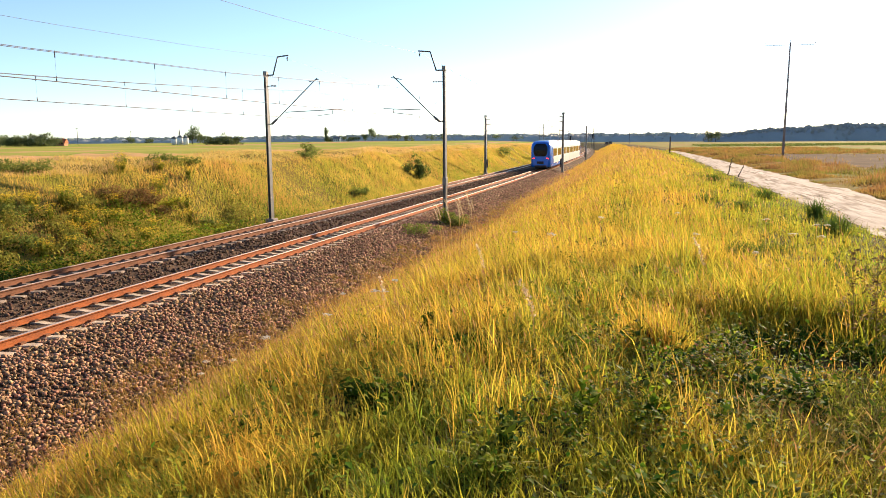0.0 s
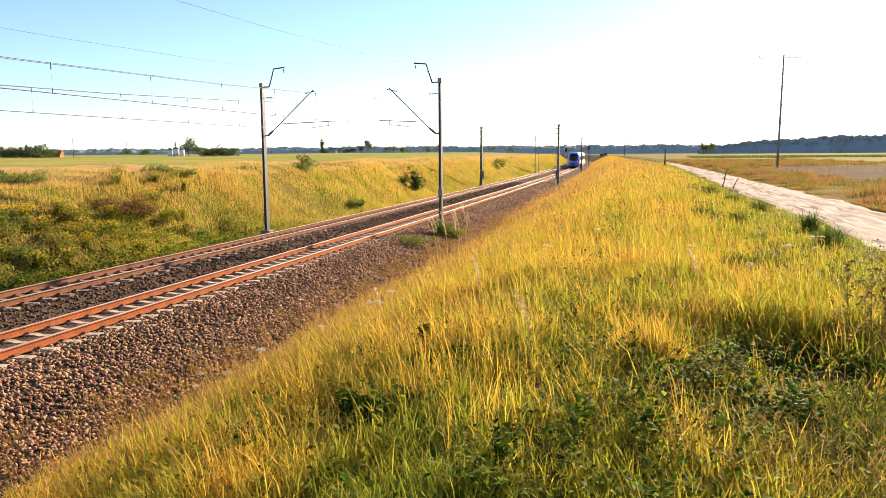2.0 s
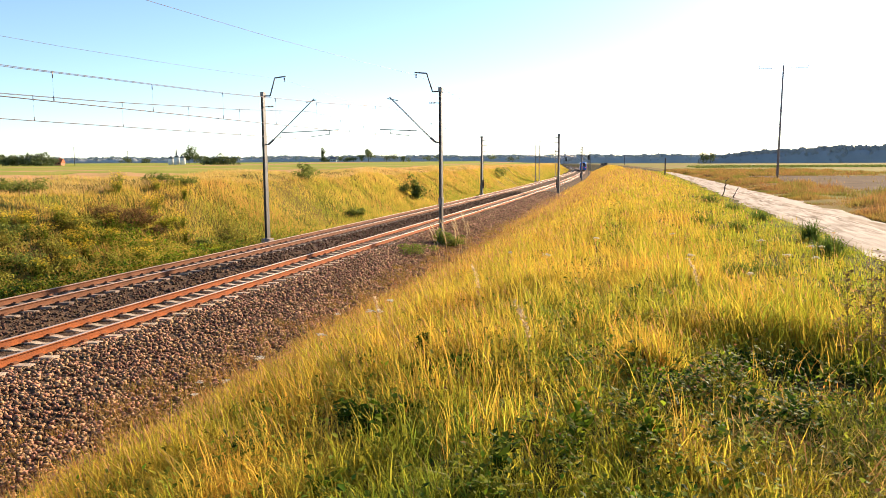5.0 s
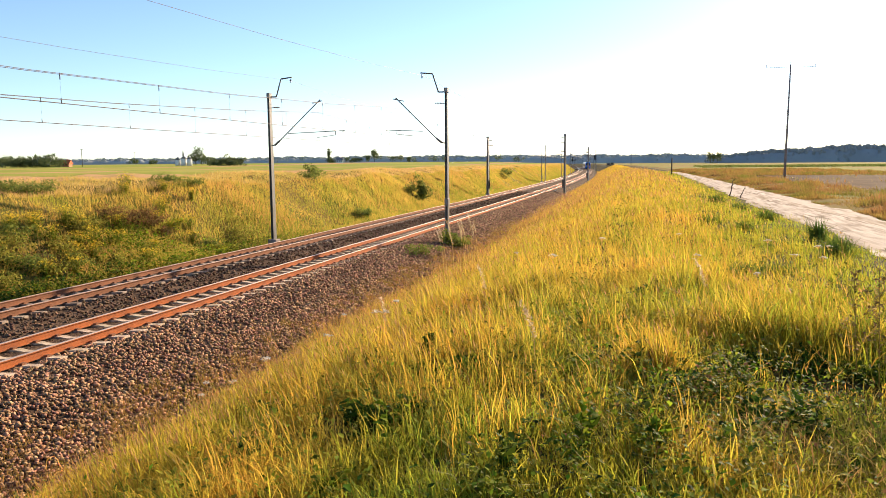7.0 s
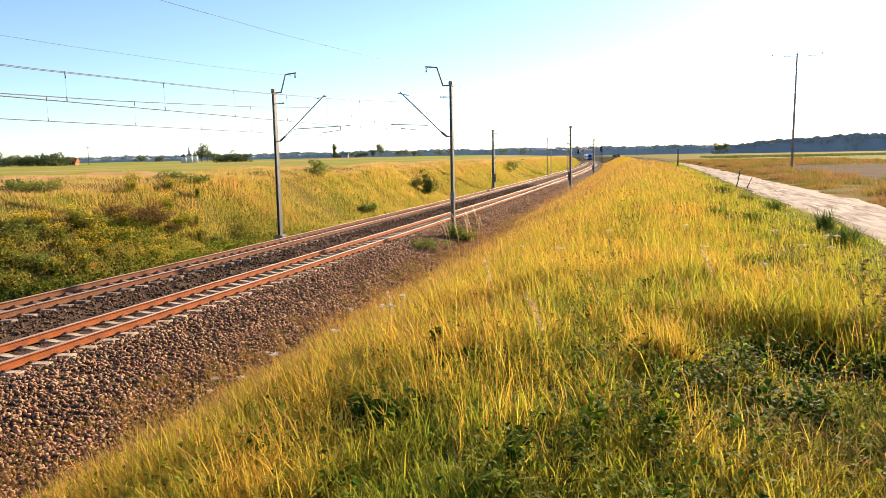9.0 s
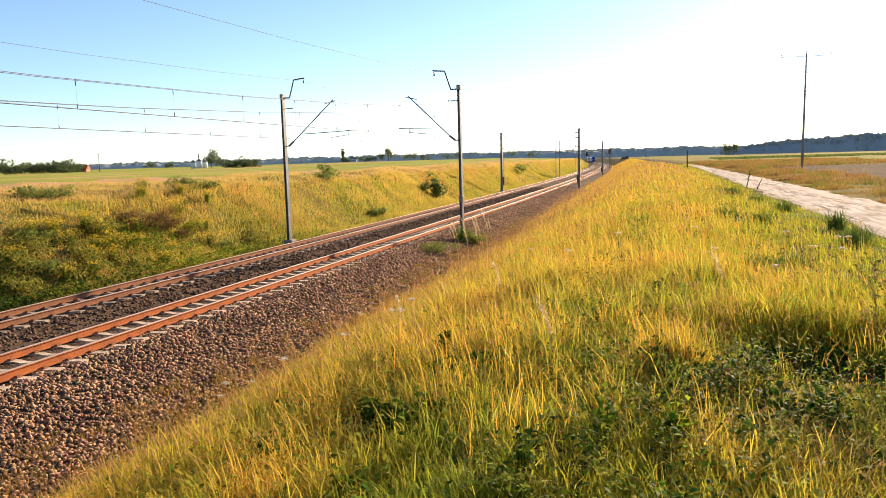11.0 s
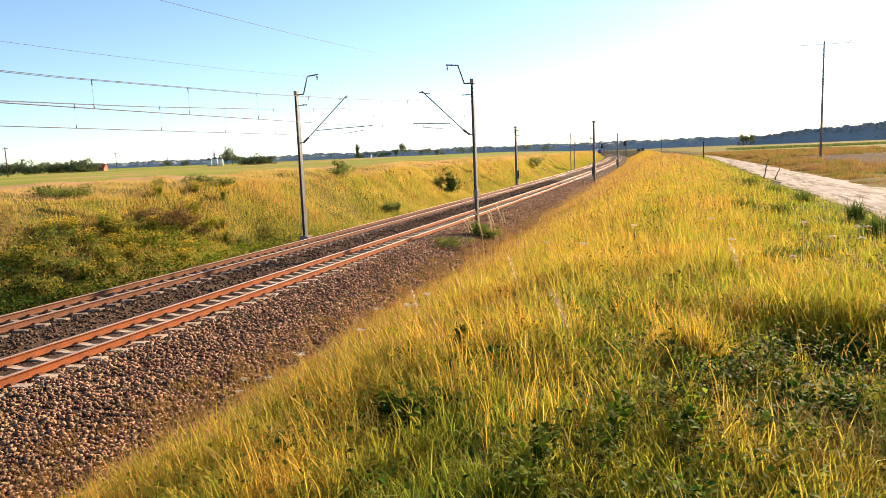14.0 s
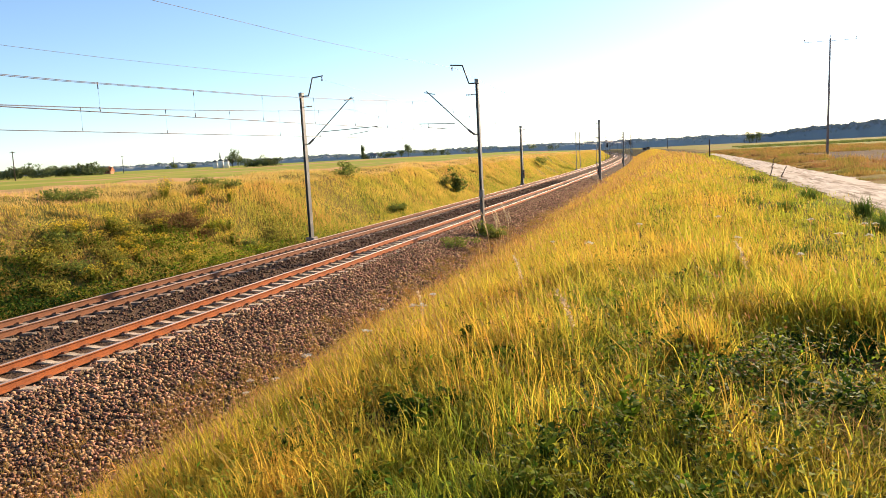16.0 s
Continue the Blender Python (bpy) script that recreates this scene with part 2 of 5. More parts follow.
def ground_z(u, s):
    z = np.interp(u, PROFILE_U, PROFILE_Z)
    rough = np.interp(u, [-60, -20, -8, -7.2, -6.5, 4.0, 5.5, 15.4, 17.0, 19.8, 21.4, 60], [0.3, 1.6, 2.2, 0.5, 0.02, 0.1, 1, 1, 0.2, 0.2, 0.8, 0.3])
    far = np.clip((np.asarray(s, float) - 240) / 420, 0, 1)
    land = np.clip((-np.asarray(u, float) - 20) / 60, 0, 1)
    return z + rough * wobble(u, s) + 2.1 * far * far * (3 - 2 * far) * land


def flat(name, verts, faces, mats, indices=None, smooth=False):
    me = bpy.data.meshes.new(name)
    me.from_pydata([tuple(v) for v in verts], [], [tuple(f) for f in faces])
    for mt in (mats if isinstance(mats, (list, tuple)) else [mats]):
        me.materials.append(mt)
    if indices is not None:
        me.polygons.foreach_set("material_index", np.asarray(indices, dtype=np.int32))
    if smooth:
        me.polygons.foreach_set("use_smooth", np.ones(len(me.polygons), dtype=bool))
    me.update()
    return me


def arrays(name, verts, loops, sizes, mat, smooth=False):
    """A mesh from numpy arrays: vertices, corner indices and corners per face."""
    me = bpy.data.meshes.new(name)
    me.vertices.add(len(verts))
    me.vertices.foreach_set("co", np.asarray(verts, dtype=np.float32).ravel())
    me.loops.add(len(loops))
    me.loops.foreach_set("vertex_index", np.asarray(loops, dtype=np.int32))
    me.polygons.add(len(sizes))
    me.polygons.foreach_set("loop_start", np.concatenate([[0], np.cumsum(sizes)[:-1]]).astype(np.int32))
    me.polygons.foreach_set("loop_total", np.asarray(sizes, dtype=np.int32))
    if smooth:
        me.polygons.foreach_set("use_smooth", np.ones(len(sizes), dtype=bool))
    me.materials.append(mat)
    me.update(calc_edges=True)
    return me


# ---- bmesh helpers
def box(bm, x0, x1, y0, y1, z0, z1, m=None, bevel=0.0):
    vs = [bm.verts.new((x, y, z)) for z in (z0, z1) for y in (y0, y1) for x in (x0, x1)]
    fs = [bm.faces.new([vs[i] for i in q]) for q in ((0, 2, 3, 1), (4, 5, 7, 6), (0, 1, 5, 4), (2, 6, 7, 3), (0, 4, 6, 2), (1, 3, 7, 5))]
    if bevel:
        es = list({e for f in fs for e in f.edges})
        r = bmesh.ops.bevel(bm, geom=es, offset=bevel, segments=1, affect="EDGES", profile=0.5)
        vs = list({v for f in r["faces"] for v in f.verts} | {v for v in vs if v.is_valid})
    if m is not None:
        for v in vs:
            v.co = m @ v.co
    return vs


def tube(bm, a, b, r0, r1=None, n=8, cap=True):
    """A tapered round bar from a to b."""
    a, b = Vector(a), Vector(b)
    r1 = r0 if r1 is None else r1
    q = (b - a).to_track_quat("Z", "Y").to_matrix()
    rings = []
    for p, r in ((a, r0), (b, r1)):
        rings.append([bm.verts.new(p + q @ Vector((r * math.cos(k * math.tau / n), r * math.sin(k * math.tau / n), 0))) for k in range(n)])
    for k in range(n):
        f = bm.faces.new((rings[0][k], rings[0][(k + 1) % n], rings[1][(k + 1) % n], rings[1][k]))
        f.smooth = True
    if cap:
        bm.faces.new(list(reversed(rings[0])))
        bm.faces.new(rings[1])


def sweep(bm, section, path, closed=True):
    """Loft one list of rings: path gives a function point(section vertex) per station."""
    rings = [[bm.verts.new(p(v)) for v in section] for p in path]
    n = len(section)
    for a, b in zip(rings, rings[1:]):
        for k in range(n if closed else n - 1):
            bm.faces.new((a[k], a[(k + 1) % n], b[(k + 1) % n], b[k]))
    if closed:
        bm.faces.new(list(reversed(rings[0])))
        bm.faces.new(rings[-1])
    return rings


def part(name, bm, mat, parent=None, label=""):
    bmesh.ops.recalc_face_normals(bm, faces=bm.faces)
    me = bpy.data.meshes.new(name)
    bm.to_mesh(me)
    bm.free()
    me.materials.append(mat)
    ob = new(name, me)
    if parent:
        ob.parent = parent
    if label:
        ob["label"] = label
    return ob


def empty(name, m=None):
    ob = new(name)
    ob.empty_display_size = 0.2
    if m is not None:
        ob.matrix_basis = m
    return ob


# ---------------------------------------------------------------- ground
def build_ground():
    us = np.concatenate([-np.geomspace(31, 3900, 26)[::-1], np.arange(-30, -8, 0.4), np.arange(-8, 6, 0.2), np.arange(6, 30.01, 0.4), np.geomspace(31, 3900, 26)])
    ss = np.concatenate([-np.geomspace(62, 1500, 10)[::-1], np.arange(-60, 110, 0.8), np.geomspace(111, 3400, 70)])
    U, S = np.meshgrid(us, ss)
    Z = ground_z(U, S)
    A = S / RAD
    V = np.stack([X0 - RAD + (RAD + U) * np.cos(A), (RAD + U) * np.sin(A), Z], -1).reshape(-1, 3)
    nu, ns = len(us), len(ss)
    i = (np.arange(ns - 1)[:, None] * nu + np.arange(nu - 1)[None, :]).ravel()
    loops = np.stack([i, i + 1, i + nu + 1, i + nu], -1).ravel()
    me = arrays("ground", V, loops, np.full(len(i), 4), SOIL, smooth=True)
    for mt in (BALLAST, MEADOW, FIELD, VERGE, GREENFIELD, TAN, LEFTFIELD, BANK_EARTH):
        me.materials.append(mt)
    uc = (0.5 * (us[:-1] + us[1:]))[None, :].repeat(ns - 1, 0).ravel()
    sc = (0.5 * (ss[:-1] + ss[1:]))[:, None].repeat(nu - 1, 1).ravel()
    edge = 0.35 * np.sin(sc * 0.9) + 0.25 * np.sin(sc * 2.3 + 1)
    idx = np.zeros(len(uc), dtype=np.int32)
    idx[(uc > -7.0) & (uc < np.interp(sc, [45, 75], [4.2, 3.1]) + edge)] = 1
    idx[uc < -7.4] = 8
    idx[uc < -14.5] = 2
    idx[(uc < -16.5) & (uc > -24)] = 6
    idx[(uc < -24) & (uc > -44)] = 7
    idx[(uc < -44) & (uc > -56)] = 6
    idx[uc < -56] = 7
    idx[(uc < -66) & (uc > -74) & (sc > 60) & (sc < 210)] = 3
    idx[(uc < -150) & (uc > -190)] = 6
    idx[uc > 19.4] = 4
    idx[(uc > FIELD_U) & (sc > 45) & (sc < 92)] = 3
    idx[(uc > 22) & (sc > 125)] = 5
    me.polygons.foreach_set("material_index", idx)
    tagged(new("ground", me), "rolling grassy ground with a railway cutting and open fields", "ground", kind="structure")


def build_road():
    """Two pale wheel tracks with a low grassy crown, following the top of the bank."""
    us = [17.0, 17.3, 17.9, 18.4, 18.9, 19.4, 19.75]
    zs = [0.0, 0.03, 0.015, 0.05, 0.015, 0.03, 0.0]
    verts, faces = [], []
    ss = np.arange(-40, 136, 0.8)
    for s in ss:
        pinch = float(np.interp(s, [40, 120], [0.0, 0.45]))
        w = 0.12 * math.sin(s * 0.7) + 0.08 * math.sin(s * 1.9)
        for u, z in zip(us, zs):
            uu = u + (us[-1] - u) * pinch + w * (1 if u in (us[0], us[-1]) else 0.3)
            p = place(uu, s, float(ground_z(uu, s)) + 0.012 + z + 0.01 * math.sin(s * 3.1 + u * 7))
            verts.append(p)
    n = len(us)
    for r in range(len(ss) - 1):
        for k in range(n - 1):
            a = r * n + k
            faces.append((a, a + 1, a + n + 1, a + n))
    streak = []
    for r in range(len(ss) - 1):
        for k in range(n - 1):
            odds = (0.75, 0.12, 0.35, 0.35, 0.12, 0.75)[k]
            streak.append(1 if 0.5 + 0.3 * math.sin(r * 0.13 + k * 1.7) + 0.2 * math.sin(r * 0.31 + k * 2.9) < odds * 0.8 else 0)
    tagged(new("road", flat("road", verts, faces, [ROAD, RUT], streak, smooth=True)), "pale rutted dirt road beside the railway bank", "road", kind="structure")


# ---------------------------------------------------------------- tracks
RAIL_SECTION = [(-0.075, -0.172), (0.075, -0.172), (0.075, -0.160), (0.012, -0.142), (0.010, -0.048), (0.036, -0.036), (0.036, -0.0132), (0.0225, 0.0), (-0.0225, 0.0), (-0.036, -0.0132), (-0.036, -0.036), (-0.010, -0.048), (-0.012, -0.142), (-0.075, -0.160)]


def sleeper_mesh(mat):
    bm = bmesh.new()
    # waisted concrete sleeper with sloped shoulders, two base plates and four clips
    ys = 0.135
    sec = [(-1.27, -0.24, 0.9), (-1.27, 0.0, 0.72), (-0.5, 0.0, 0.72), (-0.3, -0.035, 0.62), (0.3, -0.035, 0.62), (0.5, 0.0, 0.72), (1.27, 0.0, 0.72), (1.27, -0.24, 0.9)]
    front = [bm.verts.new((x, -ys * k, z)) for x, z, k in sec]
    back = [bm.verts.new((x, ys * k, z)) for x, z, k in sec]
    n = len(sec)
    for k in range(n):
        bm.faces.new((front[k], front[(k + 1) % n], back[(k + 1) % n], back[k]))
    bm.faces.new(list(reversed(front)))
    bm.faces.new(back)
    me = bpy.data.meshes.new("sleeper")
    bmesh.ops.recalc_face_normals(bm, faces=bm.faces)
    bm.to_mesh(me)
    bm.free()
    me.materials.append(mat)
    return me


def clip_mesh():
    bm = bmesh.new()
    for sx in (-0.7535, 0.7535):
        for d in (-1, 1):
            box(bm, sx + d * 0.115 - 0.045, sx + d * 0.115 + 0.045, -0.06, 0.06, 0.0, 0.045)
    me = bpy.data.meshes.new("rail_clip")
    bmesh.ops.recalc_face_normals(bm, faces=bm.faces)
    bm.to_mesh(me)
    bm.free()
    me.materials.append(RUST_DARK)
    return me


def build_track(u0, rail_mat, sleeper_mat, label):
    track = tagged(empty("railway_track"), label, "railway track", "railway tracks", "structure")
    stations = np.concatenate([np.arange(-60, 260, 4.0), np.arange(260, 1400, 10.0)])
    lift = math.sin(CANT)
    for side in (-1, 1):
        bm = bmesh.new()
        c = side * 0.7535
        path = [(lambda v, s=s: place(u0 + c + v[0], s, side * 0.7535 * lift + v[1])) for s in stations]
        sweep(bm, RAIL_SECTION, path)
        bm.faces.ensure_lookup_table()
        n = len(RAIL_SECTION)
        for k, f in enumerate(bm.faces):
            if k % n in (6, 7, 8) and len(f.verts) == 4:
                f.material_index = 1
        ob = part("rail", bm, rail_mat, track)
        ob.data.materials.append(POLISHED)
    return track


def build_sleepers(track, u0, mat, stretch=(-6, 183)):
    me, clips = sleeper_mesh(mat), clip_mesh()
    pitch = 0.63
    far_v, far_f = [], []
    base = np.array([v.co[:] for v in me.vertices])
    polys = [tuple(p.vertices) for p in me.polygons]
    count = 0
    for k in range(-80, 1100):
        s = k * pitch
        tilt = pose(*place(u0, s, -0.178), 0, -math.degrees(CANT), along(s))
        if stretch[0] <= s <= stretch[1]:
            ob = new("sleeper", me)
            ob.parent = track
            ob.matrix_basis = tilt
            if s < 60:
                cl = new("rail_clip", clips)
                cl.parent = ob
        else:
            R3 = np.array(tilt.to_3x3())
            far_v.append(base @ R3.T + np.array(tilt.translation))
            far_f += [tuple(i + count for i in p) for p in polys]
            count += len(base)
    ob = tagged(new("sleeper_row", flat("sleeper_row", np.concatenate(far_v), far_f, mat)), kind="stuff")
    ob.parent = track


# ---------------------------------------------------------------- overhead line
def build_mast(mirror, width=1.0, reach=2.93, arm=(1.05, 4.3), plate=True, tension=False, tall=7.4):
    """Tapered steel mast; its bracket and hinged tube reach over the track (towards +x, or -x when mirrored)."""
    d = -1 if mirror else 1
    mast = empty("catenary_mast")
    bm = bmesh.new()
    w0, w1 = 0.075 * width, 0.058 * width
    # H-section column, tapering upwards
    sec = [(-1, -1), (-0.8, -1), (-0.8, -0.06), (0.8, -0.06), (0.8, -1), (1, -1), (1, 1), (0.8, 1), (0.8, 0.06), (-0.8, 0.06), (-0.8, 1), (-1, 1)]
    sweep(bm, sec, [(lambda v, w=w, z=z: Vector((v[0] * w, v[1] * w * 2.3, z))) for w, z in ((w0, -0.3), (w1, tall))])
    part("mast_column", bm, STEEL, mast)
    bm = bmesh.new()
    box(bm, -0.25, 0.25, -0.27, 0.27, -0.95, -0.3, bevel=0.03)
    part("foundation", bm, POLE_CONCRETE, mast, "weathered concrete footing")
    bm = bmesh.new()
    box(bm, -0.09 * width, 0.09 * width, -0.16, 0.16, tall - 0.15, tall + 0.1, bevel=0.02)
    part("mast_cap", bm, STEEL, mast)
    if tension:
        # the wires end here: short brackets with strain insulators, and a balance weight in its guide
        for z, l in ((tall - 0.45, 0.35), (tall - 1.1, 0.4), (5.15, 0.3)):
            bm = bmesh.new()
            tube(bm, (0, 0, z), (d * l, 0, z + 0.03), 0.045, n=8)
            for k in range(4):
                tube(bm, (d * (l - 0.02 + k * 0.08), 0, z + 0.03), (d * (l + 0.03 + k * 0.08), 0, z + 0.03), 0.075, 0.04)
            part("strain_insulator", bm, INSULATOR, mast)
        bm = bmesh.new()
        for k in range(9):
            tube(bm, (d * 0.24, -0.1, 0.35 + k * 0.12), (d * 0.24, -0.1, 0.46 + k * 0.12), 0.10, n=10)
        tube(bm, (d * 0.24, -0.1, 1.4), (d * 0.24, -0.1, 5.2), 0.012, n=5)
        part("balance_weight", bm, UNDER, mast, "stack of dark cast balance weights")
        return tagged(mast, "stout grey steel tension mast with strain insulators beside the track", "catenary mast", "catenary masts")
    # raised top bracket with its wire
    bm = bmesh.new()
    for a, b in (((0, 0, 7.3), (d * 0.42, 0, 7.3)), ((d * 0.42, 0, 7.3), (d * 0.72, 0, 8.22)), ((d * 0.72, 0, 8.22), (d * 1.35, 0, 8.28))):
        tube(bm, a, b, 0.035, n=8)
    part("top_bracket", bm, ARM, mast)
    bm = bmesh.new()
    for k in range(3):
        tube(bm, (d * 1.28, 0, 8.2 - k * 0.07), (d * 1.28, 0, 8.15 - k * 0.07), 0.05, 0.03, n=8)
    part("insulator", bm, INSULATOR, mast)
    # short side insulator
    bm = bmesh.new()
    tube(bm, (0, 0, 6.72), (d * 0.3, 0, 6.74), 0.02)
    for k in range(4):
        tube(bm, (d * (0.3 + k * 0.08), 0, 6.74), (d * (0.34 + k * 0.08), 0, 6.74), 0.05, 0.03)
    part("insulator", bm, INSULATOR, mast)
    # hinged inclined tube
    bm = bmesh.new()
    tube(bm, (0, 0, 4.74), (d * 0.25, 0, 4.76), 0.03)
    tube(bm, (d * 0.25, 0, 4.76), (d * 0.55, 0, 5.0), 0.055, n=10)
    tube(bm, (d * 0.55, 0, 5.0), (d * reach, 0, 7.08), 0.028, n=8)
    tube(bm, (d * (reach - 0.45), 0, 6.9), (d * (reach + 0.12), 0, 7.02), 0.022)
    part("inclined_tube", bm, ARM, mast)
    bm = bmesh.new()
    a0, a1 = arm
    tube(bm, (d * a0, 0, 5.36), (d * a1, 0, 5.46), 0.02)
    tube(bm, (d * (a1 - 0.55), 0, 5.45), (d * (a1 - 0.55), 0, 5.22), 0.018)
    tube(bm, (d * (a1 - 0.55), 0, 5.24), (d * (a1 - 1.6), 0, 5.12), 0.014)
    part("registration_arm", bm, ARM, mast)
    # earthing plate low on the column
    if plate:
        bm = bmesh.new()
        box(bm, -0.10, 0.10, -0.18, 0.18, 1.55, 1.95, bevel=0.01)
        part("plate_band", bm, STEEL, mast, "small weathered plate on the mast")
    return tagged(mast, "grey steel catenary mast beside the railway track", "catenary mast", "catenary masts")


MAST_R, MAST_L, SPAN = 36.5, 36.1, 63.0


def wire(name, points, r):
    """One connected thin tube through the points."""
    bm = bmesh.new()
    sec = [(r * math.cos(k * math.tau / 5), r * math.sin(k * math.tau / 5)) for k in range(5)]
    sweep(bm, sec, [(lambda v, p=p: Vector((p.x + v[0], p.y, p.z + v[1]))) for p in points])
    return part(name, bm, WIRE, None)


def build_overhead():
    right, left = build_mast(True, reach=2.7, arm=(1.25, 3.25)), build_mast(False, plate=False)
    right.matrix_basis = pose(*place(2.78, MAST_R), 0, 0, along(MAST_R))
    left.matrix_basis = pose(*place(-SPACING - 2.8, MAST_L), 0, 0, along(MAST_L))
    # the next pair along the line are stouter tension masts
    for mirror, u, s, tall in ((True, 2.9, MAST_R + SPAN, 7.4), (False, -SPACING - 2.95, MAST_L + SPAN - 2.2, 7.1), (True, 2.9, MAST_R + SPAN * 2 + 1, 6.9)):
        build_mast(mirror, 1.9, tension=True, tall=tall).matrix_basis = pose(*place(u, s), 0, 0, along(s))
    s = MAST_L + SPAN * 2 + 2.0
    copy_thing(left, pose(*place(-SPACING - 2.3, s), 0, 0, along(s)))
    for k in range(-1, 11):
        if k not in (0, 1):
            if k != 2:
                s = MAST_R + SPAN * k
                copy_thing(right, pose(*place(2.9, s), 0, 0, along(s)))
            s = MAST_L + SPAN * k
            copy_thing(left, pose(*place(-SPACING - 2.9, s), 0, 0, along(s)))
    # wires: a sagging pair of carriers and a level contact wire over each track, with droppers
    for u0, first, wire_z, drop0, drop in ((0.0, MAST_R, 5.12, 13.75, 3.46), (-SPACING, MAST_L, 4.97, 17.46, 3.75)):
        def carrier(s, du):
            f = ((s - first) / SPAN) % 1.0
            return place(u0 + du, s, (6.6 if u0 == 0 else 6.42) - 4 * 0.93 * f * (1 - f))
        stations = [first + SPAN * (-1 + j / 8) for j in range(8 * 11 + 1)]
        line = tagged(empty("overhead_line"), "catenary wires with droppers strung over the track", "overhead wire", "overhead wires")
        for du in (-0.08, 0.08):
            ob = wire("carrier_wire", [carrier(s, du) for s in stations], 0.007)
            ob.parent = line
        ob = wire("contact_wire", [place(u0, s, wire_z) for s in stations[::8]], 0.012)
        ob.parent = line
        for j in range(-12, 30):
            s = drop0 + drop * j
            if abs(((s - first) / SPAN + 0.5) % 1.0 - 0.5) < 0.03:
                continue
            bm = bmesh.new()
            a, b = carrier(s, 0), place(u0, s, wire_z)
            tube(bm, a, b, 0.0025, n=4)
            tube(bm, a + Vector((0, 0, -0.12)), a + Vector((0, 0, 0.03)), 0.012, n=6)
            tube(bm, b, b + Vector((0, 0, 0.1)), 0.012, n=6)
            part("dropper", bm, WIRE, line)
    for u0, first in ((2.9 - 1.28, MAST_R), (-SPACING - 2.9 + 1.28, MAST_L)):
        pts = []
        for j in range(8 * 11 + 1):
            f = (j % 8) / 8
            pts.append(place(u0, first + SPAN * (-1 + j / 8), 8.13 - 4 * 0.8 * f * (1 - f)))
        tagged(wire("return_wire", pts, 0.006), "thin return wire along the mast tops", "overhead wire", "overhead wires")


# ---------------------------------------------------------------- the train
def ring_section(h0, h1, half, round_top):
    pts = [(-half * 0.96, h0), (half * 0.96, h0), (half, h0 + 0.45)]
    for k in range(7):
        a = k / 6 * math.pi / 2
        pts.append((half - round_top + round_top * math.cos(a), h1 - round_top + round_top * math.sin(a)))
    for k in range(6, -1, -1):
        a = k / 6 * math.pi / 2
        pts.append((-half + round_top - round_top * math.cos(a), h1 - round_top + round_top * math.sin(a)))
    pts.append((-half, h0 + 0.45))
    return pts


